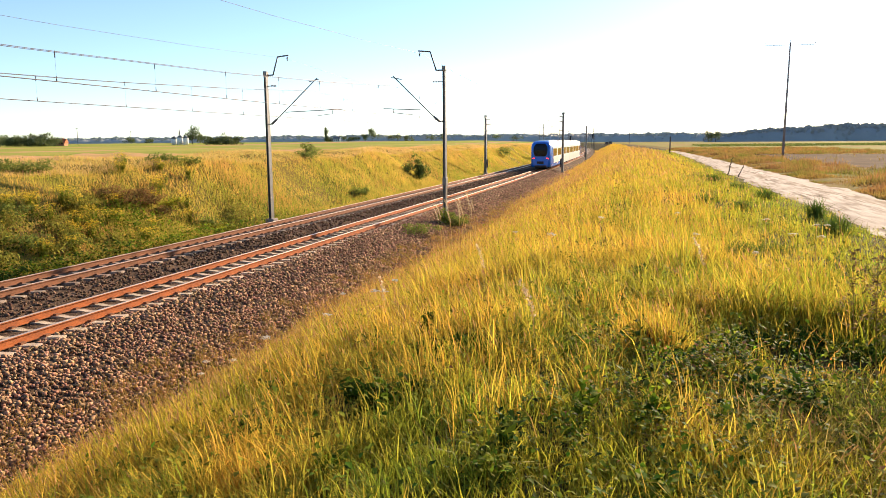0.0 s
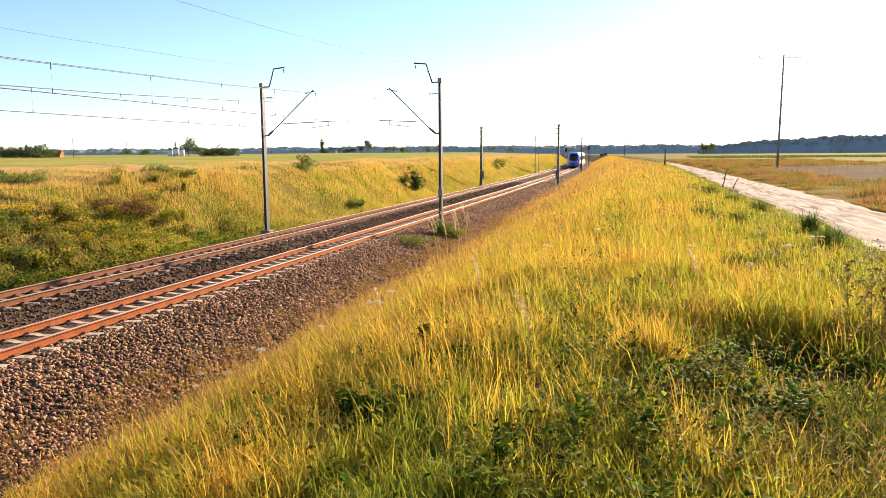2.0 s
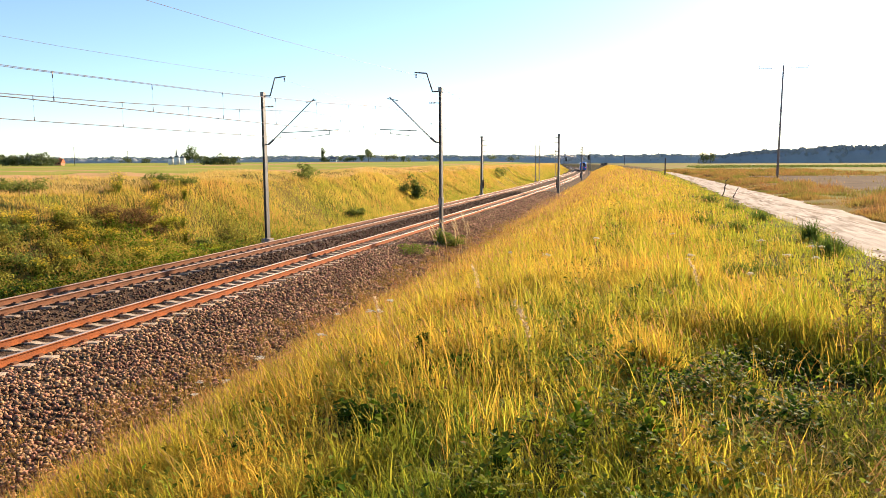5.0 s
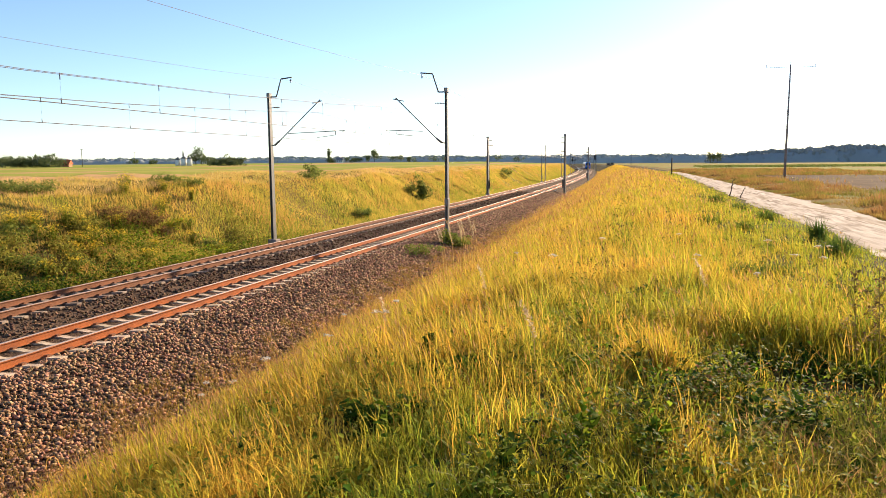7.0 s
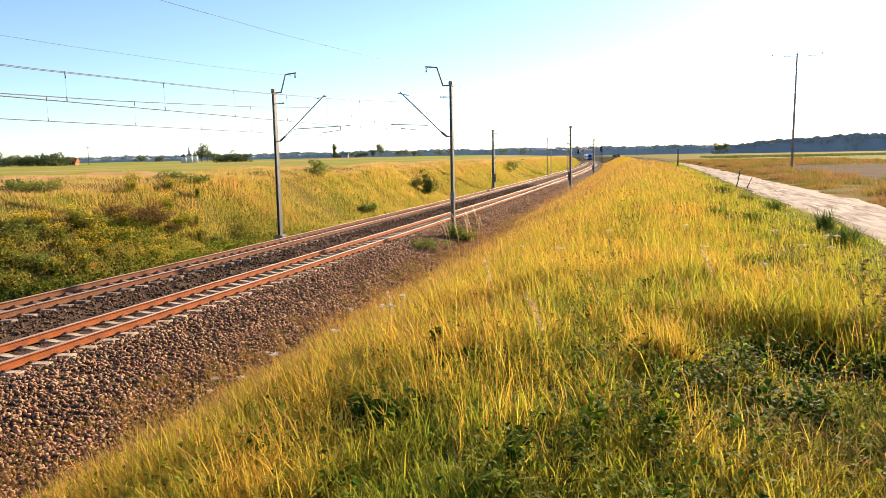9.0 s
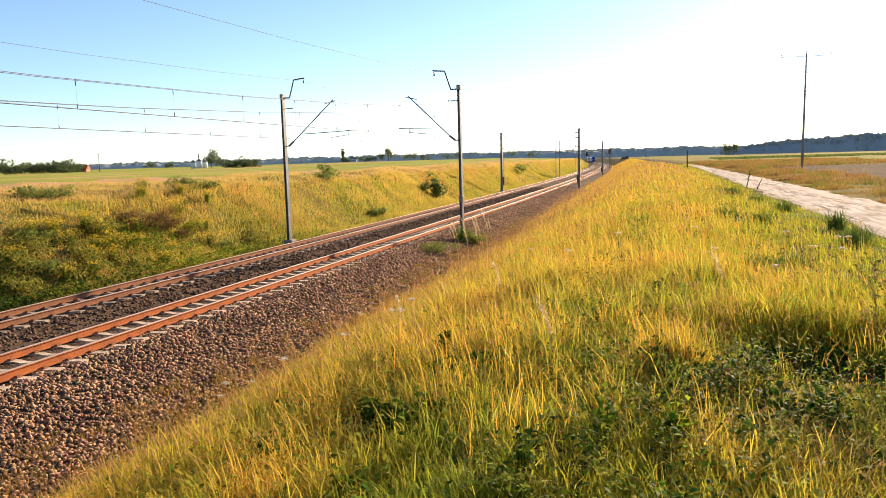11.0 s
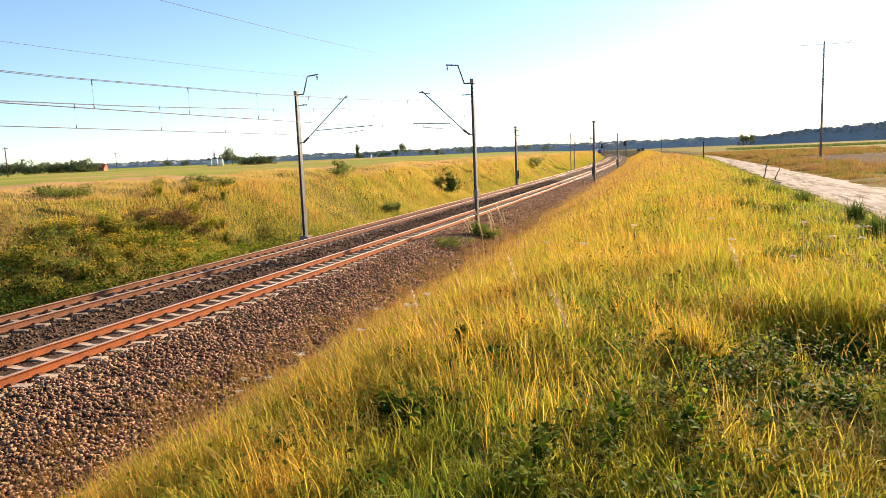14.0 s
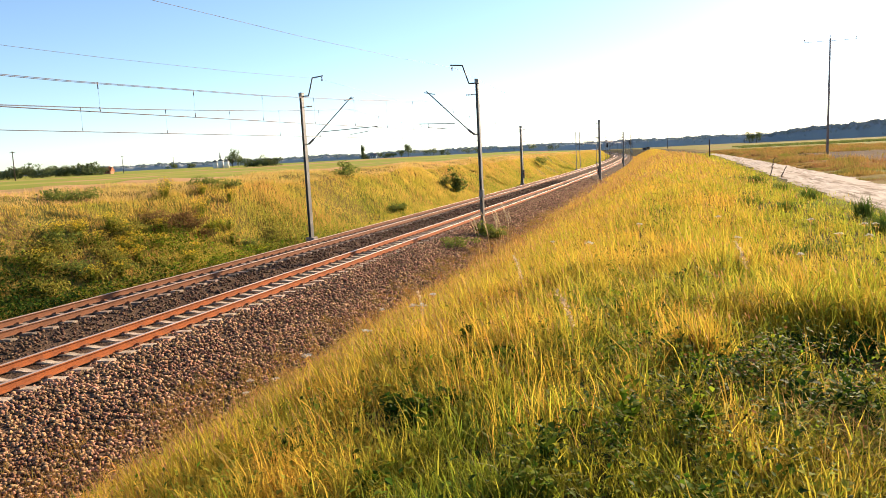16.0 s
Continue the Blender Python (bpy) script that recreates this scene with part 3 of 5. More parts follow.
def build_train():
    """Four-car electric unit, tail at y = 0, running towards +y."""
    train = empty("train")
    CAR, N = 18.4, 4
    half, h0, h1 = 1.37, 0.32, 3.82
    for c in range(N):
        y0, y1 = c * (CAR + 0.5) + (1.9 if c == 0 else 0), c * (CAR + 0.5) + CAR - (1.9 if c == N - 1 else 0)
        body = bmesh.new()
        sweep(body, ring_section(h0, h1, half, 0.75), [(lambda v, y=y: Vector((v[0], y, v[1]))) for y in (y0, y0 + 0.05, y1 - 0.05, y1)])
        ob = part("car_body", body, WHITE, train, "white painted carriage body")
        for sx in (-1, 1):
            bm = bmesh.new()
            x = sx * (half + 0.004)
            box(bm, min(x, x - sx * 0.02), max(x, x - sx * 0.02), y0 + 0.3, y1 - 0.3, h0 + 0.02, h0 + 0.44)
            part("skirt_band", bm, BLUE if c == 0 else WHITE, ob)
            bm = bmesh.new()
            x = sx * (half + 0.006)
            box(bm, min(x, x - sx * 0.03), max(x, x - sx * 0.03), y0 + 0.4, y1 - 0.4, 1.72, 2.75)
            part("window_band", bm, GLASS_REFLECTION, ob, "dark window strip, olive reflection of the fields in its colour")
            nw = 4
            for k in range(nw):
                ya = y0 + 0.8 + k * (y1 - y0 - 1.6) / nw
                bm = bmesh.new()
                x = sx * (half + 0.012)
                box(bm, min(x, x - sx * 0.03), max(x, x - sx * 0.03), ya + 0.15, ya + (y1 - y0 - 1.6) / nw - 0.25, 1.82, 2.65)
                part("window", bm, GLASS, ob)
            for k in (0.5,):
                ya = y0 + (y1 - y0) * k
                bm = bmesh.new()
                x = sx * (half + 0.018)
                box(bm, min(x, x - sx * 0.04), max(x, x - sx * 0.04), ya - 0.65, ya + 0.65, 0.55, 2.85)
                part("door", bm, WHITE, ob)
        for k in range(3):
            bm = bmesh.new()
            ya = y0 + (y1 - y0) * (0.2 + 0.3 * k)
            box(bm, -0.75, 0.75, ya - 1.6, ya + 1.6, h1 - 0.03, h1 + 0.09, bevel=0.03)
            part("roof_equipment", bm, SILVER, ob)
        for ya in (y0 + 0.2 if c else 2.8, y1 - 0.2 if c < N - 1 else y1 - 1.0):
            if c and abs(ya - y0 - 0.2) < 0.1:
                ya = y0 - 0.25
            bm = bmesh.new()
            for dy in (-1.1, 1.1):
                tube(bm, (-0.8, ya + dy, 0.42), (0.8, ya + dy, 0.42), 0.42, n=16)
            box(bm, -1.05, 1.05, ya - 1.5, ya + 1.5, 0.3, 0.62)
            part("bogie", bm, UNDER, train)
        if c:
            bm = bmesh.new()
            sweep(bm, ring_section(h0 + 0.2, h1 - 0.15, half - 0.15, 0.65), [(lambda v, y=y: Vector((v[0], y, v[1]))) for y in (y0 - 0.55, y0 + 0.05)])
            part("gangway_bellows", bm, BLACK, train)
    total = N * (CAR + 0.5) - 0.5
    for end in (0, 1):
        flip = (lambda y: y) if end == 0 else (lambda y: total - y)
        bm = bmesh.new()
        stations = [(0.0, 0.70, 0.62, 2.7), (0.12, 0.82, 0.45, 3.1), (0.35, 0.91, 0.34, 3.42), (0.8, 0.97, 0.30, 3.67), (1.4, 1.0, 0.32, 3.79), (1.92, 1.0, 0.32, 3.82)]
        sweep(bm, list(range(18)), [(lambda k, st=st: (lambda p: Vector((p[0], flip(st[0]), p[1])))(ring_section(st[2], st[3], half * st[1], 0.72 if st[3] > 3 else 0.5)[k])) for st in stations])
        for f in bm.faces:
            f.smooth = len(f.verts) == 4
        nose = part("cab", bm, BLUE, train, "bright blue rounded cab end")
        # windscreen lies on the curved front, a little proud of it
        fine = np.linspace(0, 1.9, 96)
        widths, tops = (np.interp(fine, [st[0] for st in stations], [st[k] for st in stations]) for k in (1, 3))

        def front_at(x, z):
            for y, wd, top in zip(fine, widths, tops):
                hw = half * wd
                dx, dz = max(0.0, abs(x) - hw + 0.72), max(0.0, z - top + 0.72)
                if math.hypot(dx, dz) <= 0.72:
                    return y - 0.06
            return 1.9

        bm = bmesh.new()
        front = []
        for j in range(11):
            z = 1.75 + j * 0.17
            reach = (0.62, 0.80, 0.88, 0.92, 0.94, 0.94, 0.93, 0.90, 0.84, 0.74, 0.56)[j]
            front.append([bm.verts.new((reach * (i / 5 - 1), flip(front_at(reach * (i / 5 - 1), z)), z)) for i in range(11)])
        for j in range(10):
            for i in range(10):
                bm.faces.new((front[j][i], front[j][i + 1], front[j + 1][i + 1], front[j + 1][i]))
        bmesh.ops.solidify(bm, geom=bm.faces[:], thickness=0.03)
        part("windscreen", bm, GLASS, nose, "black raked windscreen")
        bm = bmesh.new()
        box(bm, -0.45, 0.45, min(flip(-0.08), flip(0.1)), max(flip(-0.08), flip(0.1)), 0.75, 1.1, bevel=0.03)
        part("coupler_cover", bm, BLACK, nose)
        bm = bmesh.new()
        box(bm, -0.8, 0.8, min(flip(0.02), flip(0.5)), max(flip(0.02), flip(0.5)), 0.28, 0.62, bevel=0.08)
        part("bumper", bm, UNDER, nose, "dark grey plough under the cab")
        for sx in (-1, 1):
            # the blue sweeps back in a slant on the sides behind the cab
            bm = bmesh.new()
            prof = [(1.9, 0.75), (4.6, 0.75), (3.0, 2.9), (1.9, 2.95)]
            rings = [[bm.verts.new((sx * x, flip(y), z)) for y, z in prof] for x in (half - 0.02, half + 0.022)]
            for k in range(4):
                bm.faces.new((rings[0][k], rings[0][(k + 1) % 4], rings[1][(k + 1) % 4], rings[1][k]))
            bm.faces.new(rings[1])
            part("blue_sweep", bm, BLUE, nose)
        for sx in (-1, 1):
            bm = bmesh.new()
            box(bm, sx * 0.92 - 0.13, sx * 0.92 + 0.13, min(flip(-0.05), flip(0.15)), max(flip(-0.05), flip(0.15)), 1.42, 1.56, bevel=0.03)
            part("tail_lamp" if end == 0 else "headlamp", bm, TAIL if end == 0 else GLASS, nose)
    # raised pantograph on the second car
    bm = bmesh.new()
    tube(bm, (0, 14.0, h1 + 0.25), (0, 15.3, 4.65), 0.04)
    tube(bm, (0, 15.3, 4.65), (0, 14.2, 5.12), 0.03)
    tube(bm, (-0.8, 14.2, 5.14), (0.8, 14.2, 5.14), 0.03)
    part("pantograph", bm, SILVER, train)
    return tagged(train, "blue and white electric multiple unit running on rails", "train")


# ---------------------------------------------------------------- plants
rng = np.random.default_rng(7)


def blades(name, x, y, z, height, width, mat, lean=0.24, curl=0.25, wind=(-0.25, -0.1)):
    """Tapered, bent blades of grass: one quad and one tip each, at the given roots."""
    n = len(x)
    ang = rng.uniform(0, math.tau, n)
    fx, fy = np.cos(ang), np.sin(ang)
    bend = rng.uniform(0, math.tau, n)
    amt = rng.normal(lean, lean * 0.6, n).clip(0.02, 1.4)
    tangled = rng.uniform(0, 1, n) < 0.5
    amt = np.where(tangled, amt * 2.6, amt).clip(0.02, 1.5)
    height = np.where(tangled, height * 0.8, height)
    bx, by = np.cos(bend) * amt + wind[0] * rng.uniform(0, 1, n), np.sin(bend) * amt + wind[1] * rng.uniform(0, 1, n)
    w = width * 0.5
    root = np.stack([x, y, z], -1)
    mid = root + np.stack([bx * height * 0.35, by * height * 0.35, height * 0.58], -1)
    tip = root + np.stack([bx * height * (0.75 + curl * 0.4), by * height * (0.75 + curl * 0.4), height * (1.0 - 0.18 * amt)], -1)
    side = np.stack([fx * w, fy * w, np.zeros(n)], -1)
    V = np.stack([root - side * 0.8, root + side * 0.8, mid + side, mid - side, tip], 1).reshape(-1, 3)
    i = np.arange(n)[:, None] * 5
    loops = (i + np.array([[0, 1, 2, 3, 3, 2, 4]])).ravel()
    sizes = np.tile([4, 3], n)
    return arrays(name, V, loops, sizes, mat)


def wisps(name, x, y, z, height, width, mat, lean=0.3, wind=(-0.2, -0.08), facing=0.7):
    """Fine grass farther off: one slender pointed leaf each, leaning with the wind, turned alike for even brightness.
    """
    n = len(x)
    ang = rng.normal(0, facing, n)
    bend, amt = rng.uniform(0, math.tau, n), np.abs(rng.normal(0, lean, n))
    w = width * 0.5
    root = np.stack([x, y, z], -1)
    side = np.stack([np.cos(ang) * w, np.sin(ang) * w, np.zeros(n)], -1)
    blow = rng.uniform(0.3, 1, n)
    tip = root + np.stack([(np.cos(bend) * amt + wind[0] * blow) * height, (np.sin(bend) * amt + wind[1] * blow) * height, height * (1 - 0.15 * amt)], -1)
    V = np.stack([root - side, root + side, tip], 1).reshape(-1, 3)
    return arrays(name, V, np.arange(n * 3), np.full(n, 3), mat)


def patch(x, y, cx, cy, rx, ry):
    return np.exp(-(((x - cx) / rx) ** 2 + ((y - cy) / ry) ** 2))


def to_us(x, y):
    r = np.hypot(x - X0 + RAD, y)
    return r - RAD, RAD * np.arctan2(y, x - X0 + RAD)


def from_us(u, s):
    a = s / RAD
    return X0 - RAD + (RAD + u) * np.cos(a), (RAD + u) * np.sin(a)


def drift(x, y, k=1.0):
    """Slow pattern of thick and thin growth, 0 to 1."""
    return 0.5 + 0.25 * np.sin(x * 0.9 * k + 1.7 * np.sin(y * 0.37 * k)) + 0.25 * np.sin(y * 0.8 * k + 1.3 * np.sin(x * 0.53 * k + 2))


def growth(x, y, span, seed):
    """Irregular clumps about span metres across, 0 to 1: plane waves of many directions."""
    g = np.random.default_rng(seed)
    total = 0.0
    for k in range(9):
        a, f = g.uniform(0, math.tau), math.tau / span * g.uniform(0.45, 1.6)
        total = total + np.sin((x * math.cos(a) + y * math.sin(a)) * f + g.uniform(0, math.tau))
    return 0.5 + 0.5 * np.tanh(total * 0.42)


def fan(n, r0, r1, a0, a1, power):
    """Points round the camera at the origin, thinning with distance from it; bearings clockwise from +y."""
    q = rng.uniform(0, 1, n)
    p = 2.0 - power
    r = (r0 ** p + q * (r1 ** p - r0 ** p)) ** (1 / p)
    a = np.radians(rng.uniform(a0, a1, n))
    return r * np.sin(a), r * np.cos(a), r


AMBER = material("amber_blades", (0.67, 0.395, 0.055), 0.6, second=(0.52, 0.39, 0.05), scale=4.0, amount=0.7, island=0.4, through_light=0.58, spec=0.06)
SEED = material("ripe_seed_heads", (0.50, 0.29, 0.10), 0.8, second=(0.36, 0.19, 0.08), scale=0.8, island=0.4, through_light=0.4, spec=0.03)
VERGE_BLADES = material("verge_blades", (0.34, 0.22, 0.06), 0.7, second=(0.15, 0.185, 0.03), scale=0.3, amount=1.0, third=(0.34, 0.175, 0.075), third_scale=0.45, island=0.3, through_light=0.42, spec=0.05)


def build_grass():
    # tufts, each a spray of blades from one root, thickest round the camera; fine single leaves past ten metres from
    # it
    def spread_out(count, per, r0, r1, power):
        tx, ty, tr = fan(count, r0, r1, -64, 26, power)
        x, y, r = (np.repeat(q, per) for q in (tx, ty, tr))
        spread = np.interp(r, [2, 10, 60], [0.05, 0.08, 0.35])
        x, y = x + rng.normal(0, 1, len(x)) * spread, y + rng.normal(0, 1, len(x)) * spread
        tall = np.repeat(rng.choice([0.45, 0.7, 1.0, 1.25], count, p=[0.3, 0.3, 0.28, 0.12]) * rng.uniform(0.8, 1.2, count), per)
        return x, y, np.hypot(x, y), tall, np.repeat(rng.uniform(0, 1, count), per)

    def thin_out(x, y, r, tall, tone):
        u, s = to_us(x, y)
        lim = np.interp(s, [45, 75], [4.45, 3.3]) + 0.35 * np.sin(s * 0.9) + 1.3 * (growth(x, y, 1.5, 52) - 0.5) + rng.normal(0, 0.3, len(x))
        keep = (u > lim) & (u < 16.95 + np.interp(s, [40, 120, 132, 140], [0.0, 1.24, 1.24, 3.0]) + 0.25 * np.sin(s * 1.3) + rng.normal(0, 0.15, len(x)))
        bare = 0.9 * patch(x, y, 0.5, 4.5, 0.5, 0.6) + patch(x, y, 1.3, 5.85, 1.0, 0.52) + 0.85 * patch(x, y, 1.2, 4.3, 0.6, 0.5) + patch(x, y, -1.6, 4.15, 0.2, 0.24) + 0.9 * patch(x, y, -1.42, 5.25, 0.27, 0.2) + 0.8 * patch(x, y, -1.85, 6.05, 0.2, 0.16) + 0.8 * patch(x, y, 1.5, 11.4, 0.6, 0.5)
        keep &= rng.uniform(0, 1, len(x)) > np.clip(bare, 0, 0.97)
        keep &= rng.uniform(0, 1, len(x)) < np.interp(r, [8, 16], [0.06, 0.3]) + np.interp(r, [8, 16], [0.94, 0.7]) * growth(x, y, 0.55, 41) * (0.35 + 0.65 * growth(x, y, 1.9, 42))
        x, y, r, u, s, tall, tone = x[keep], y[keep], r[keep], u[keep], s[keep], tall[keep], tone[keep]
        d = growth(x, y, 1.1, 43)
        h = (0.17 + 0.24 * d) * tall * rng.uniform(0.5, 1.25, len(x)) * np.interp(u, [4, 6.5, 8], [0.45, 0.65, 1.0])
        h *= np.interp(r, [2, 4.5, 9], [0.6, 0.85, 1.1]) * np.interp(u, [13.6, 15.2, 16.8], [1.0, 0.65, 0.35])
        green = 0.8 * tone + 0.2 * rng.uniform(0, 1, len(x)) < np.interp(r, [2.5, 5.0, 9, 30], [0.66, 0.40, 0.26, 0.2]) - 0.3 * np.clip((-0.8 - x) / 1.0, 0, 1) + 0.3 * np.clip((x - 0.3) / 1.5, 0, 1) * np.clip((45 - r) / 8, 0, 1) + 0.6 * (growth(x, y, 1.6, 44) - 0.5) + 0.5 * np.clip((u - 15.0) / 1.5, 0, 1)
        return x, y, ground_z(u, s) - 0.02, r, h, green

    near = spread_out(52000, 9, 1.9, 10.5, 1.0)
    # thick gold and green clumps; those behind the hollows are added to cast shade
    extra = []
    for cx, cy, cn, cr in ((0.1, 5.45, 330, 0.09), (-0.02, 5.75, 100, 0.13), (-0.86, 3.85, 150, 0.14), (-0.72, 4.1, 90, 0.12), (-1.0, 4.75, 90, 0.14), (-2.0, 5.6, 110, 0.15), (-0.4, 6.5, 120, 0.15), (-3.0, 6.6, 140, 0.12), (-2.5, 5.0, 140, 0.1), (0.9, 7.3, 160, 0.12), (0.62, 4.95, 60, 0.06), (0.12, 5.32, 260, 0.06), (-1.38, 4.62, 200, 0.15), (-1.6, 4.75, 140, 0.13), (-1.15, 5.7, 180, 0.16), (-1.5, 5.8, 150, 0.15), (0.85, 6.75, 480, 0.16), (1.25, 6.85, 480, 0.16), (1.65, 6.9, 480, 0.16), (2.05, 7.0, 480, 0.16), (2.5, 7.1, 480, 0.18), (0.95, 4.75, 60, 0.16), (1.5, 4.3, 60, 0.2), (0.9, 4.0, 40, 0.2), (0.2, 4.0, 60, 0.12), (0.35, 4.75, 60, 0.1)):
        extra.append((rng.normal(cx, cr, cn), rng.normal(cy, cr, cn)))
    ex, ey = np.concatenate([e[0] for e in extra]), np.concatenate([e[1] for e in extra])
    eu, es = to_us(ex, ey)
    eh = rng.uniform(0.2, 0.52, len(ex)) * np.where((ex > 0.6) & (ey > 6.2), 1.2, 1.0) * np.where((ex > 0.1) & (ey < 5.2), 0.62, 1.0) * np.where(ey < 4.3, 0.8, 1.0)
    # sparser growth all round the camera, behind it too
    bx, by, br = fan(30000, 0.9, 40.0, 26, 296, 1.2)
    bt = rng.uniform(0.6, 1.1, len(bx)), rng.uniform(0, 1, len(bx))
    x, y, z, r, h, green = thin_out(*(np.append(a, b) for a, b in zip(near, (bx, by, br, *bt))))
    amber = (ex < 0.7) & (rng.uniform(0, 1, len(ex)) < 0.6)
    tagged(new("amber_grass", blades("amber_grass", ex[amber], ey[amber], (ground_z(eu, es) - 0.02)[amber], eh[amber] * 1.1, rng.uniform(0.003, 0.0065, int(amber.sum())), AMBER, lean=0.22)), "thick clumps of amber-coloured dry grass", "grass", kind="stuff")
    ex, ey, eu, es, eh = (q[~amber] for q in (ex, ey, eu, es, eh))
    x, y, z, r, h, green = np.append(x, ex), np.append(y, ey), np.append(z, ground_z(eu, es) - 0.02), np.append(r, np.hypot(ex, ey)), np.append(h, eh), np.append(green, rng.uniform(0, 1, len(ex)) < 0.6)
    w = (0.0042 + 0.00042 * r) * rng.uniform(0.5, 1.5, len(x))
    for name, sel, mat, lab in (("grass", ~green, GRASS, "tall dry golden grass on the bank"), ("green_grass", green, GRASS_GREEN, "fresh green grass among the dry stalks")):
        tagged(new(name, blades(name, x[sel], y[sel], z[sel], h[sel], w[sel], mat, lean=0.4)), lab, "grass", kind="stuff")
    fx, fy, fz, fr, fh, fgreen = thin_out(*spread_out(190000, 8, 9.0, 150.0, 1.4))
    fw = (0.004 + 0.00058 * fr) * rng.uniform(0.5, 1.5, len(fx))
    fu, fs = to_us(fx, fy)
    russet = ~fgreen & (rng.uniform(0, 1, len(fx)) < np.interp(fu, [5, 7.5, 10], [0.75, 0.5, 0.06]) * (0.4 + 0.9 * growth(fx, fy, 3.0, 51)))
    for name, sel, mat, lab in (("russet_grass", russet, SEED, "reddish-brown dry grass on the slope towards the tracks"), ("meadow_grass", ~fgreen & ~russet, GRASS, "golden late-summer grass farther along the bank"), ("green_meadow_grass", fgreen, GRASS_GREEN, "green grass farther along the bank")):
        tagged(new(name, wisps(name, fx[sel], fy[sel], fz[sel], fh[sel], fw[sel], mat, lean=0.45)), lab, "grass", kind="stuff")
    x, y, z, r, h = (np.append(a, b) for a, b in ((x, fx), (y, fy), (z, fz), (r, fr), (h, fh)))
    # brownish seed heads on the taller stalks, thick in drifts and towards the railway
    u, s = to_us(x, y)
    k = np.flatnonzero((h > 0.24) & (r > 4.5) & (rng.uniform(0, 1, len(x)) < np.where(drift(x * 0.5 + 2, y * 0.5) > 0.5, 0.15, 0.05) * np.interp(u, [5, 9, 12], [2.2, 1.6, 0.8]) * np.interp(r, [12, 60], [1, 2.2])))
    base = np.stack([x[k] + rng.normal(0, 0.03, len(k)) - 0.03, y[k] + rng.normal(0, 0.03, len(k)), z[k] + h[k] * rng.uniform(0.85, 1.15, len(k))], -1)
    a, l = rng.uniform(0, math.tau, len(k)), (0.02 + 0.0013 * r[k]) * rng.uniform(0.7, 1.5, len(k))
    ww = (0.0018 + 0.00045 * r[k])
    side = np.stack([np.cos(a) * ww, np.sin(a) * ww, np.zeros(len(k))], -1)
    up = np.stack([-0.35 * l, rng.normal(0, 0.2, len(k)) * l, l], -1)
    V = np.stack([base - up, base + side, base + up, base - side], 1).reshape(-1, 3)
    tagged(new("seed_heads", arrays("seed_heads", V, np.arange(len(V)), np.full(len(k), 4), SEED)), "brown ripe seed heads over the grass", "grass", kind="stuff")
    # short lush grass fanned out before the camera, leaning every way
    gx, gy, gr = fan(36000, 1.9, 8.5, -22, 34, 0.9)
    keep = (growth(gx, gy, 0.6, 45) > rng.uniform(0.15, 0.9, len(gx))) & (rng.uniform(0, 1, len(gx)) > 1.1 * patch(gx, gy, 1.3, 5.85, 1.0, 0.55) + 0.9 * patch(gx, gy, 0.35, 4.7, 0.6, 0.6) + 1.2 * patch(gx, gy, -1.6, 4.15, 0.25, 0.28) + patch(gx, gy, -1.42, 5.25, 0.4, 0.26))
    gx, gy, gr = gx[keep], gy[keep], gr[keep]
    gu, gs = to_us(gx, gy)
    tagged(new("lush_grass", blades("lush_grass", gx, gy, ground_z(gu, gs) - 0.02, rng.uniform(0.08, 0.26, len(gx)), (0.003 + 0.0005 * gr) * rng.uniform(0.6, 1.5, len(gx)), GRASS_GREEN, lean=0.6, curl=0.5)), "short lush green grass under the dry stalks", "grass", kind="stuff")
    # the same bank farther along the line
    n = 50000
    ss, uu = rng.uniform(0, 1, n) ** 1.3 * 300 + 45, rng.uniform(2.9, 12.0, n)
    keep = uu > np.interp(ss, [45, 75], [4.4, 3.2]) + rng.normal(0, 0.25, n)
    ss, uu = ss[keep], uu[keep]
    xx, yy = from_us(uu, ss)
    rr = np.hypot(xx, yy)
    hh = rng.uniform(0.25, 0.6, len(xx)) * np.interp(uu, [3, 5], [0.6, 1.0])
    far_dry = rng.uniform(0, 1, len(xx)) < np.interp(uu, [3, 6, 9], [0.8, 0.55, 0.3])
    for name, sel, mt, lab in (("far_grass", ~far_dry, GRASS, "golden grass along the bank in the distance"), ("far_dry_grass", far_dry, SEED, "reddish dry grass along the bank in the distance")):
        tagged(new(name, wisps(name, xx[sel], yy[sel], ground_z(uu[sel], ss[sel]) - 0.03, hh[sel], 0.008 + 0.0006 * rr[sel], mt)), lab, "grass", kind="stuff")
    # left bank and verge
    n = 520000
    s = rng.uniform(0, 1, n) ** 2.5 * 480 - 4
    u = rng.uniform(-18, -7.2, n)
    keep = rng.uniform(0, 1, n) < np.interp(u, [-18, -14, -13, -8], [0.12, 0.6, 1, 1])
    s, u = s[keep], u[keep]
    x, y = from_us(u, s)
    r = np.hypot(x, y)
    h = (0.2 + 0.32 * drift(x * 0.6, y * 0.6)) * rng.uniform(0.5, 1.3, len(x))
    h *= np.interp(u, [-13.5, -12], [0.6, 1.0])
    w = (0.004 + 0.0006 * r) * rng.uniform(0.6, 1.4, len(x))
    low = rng.uniform(0, 1, len(x)) < np.interp(u, [-13.5, -11, -8], [0.05, 0.25, 0.6]) * (0.4 + 1.1 * drift(x * 0.45, y * 0.3))
    z = ground_z(u, s) - 0.03
    crest = (u < -12.6) & (rng.uniform(0, 1, len(x)) < 0.75)
    low &= ~crest
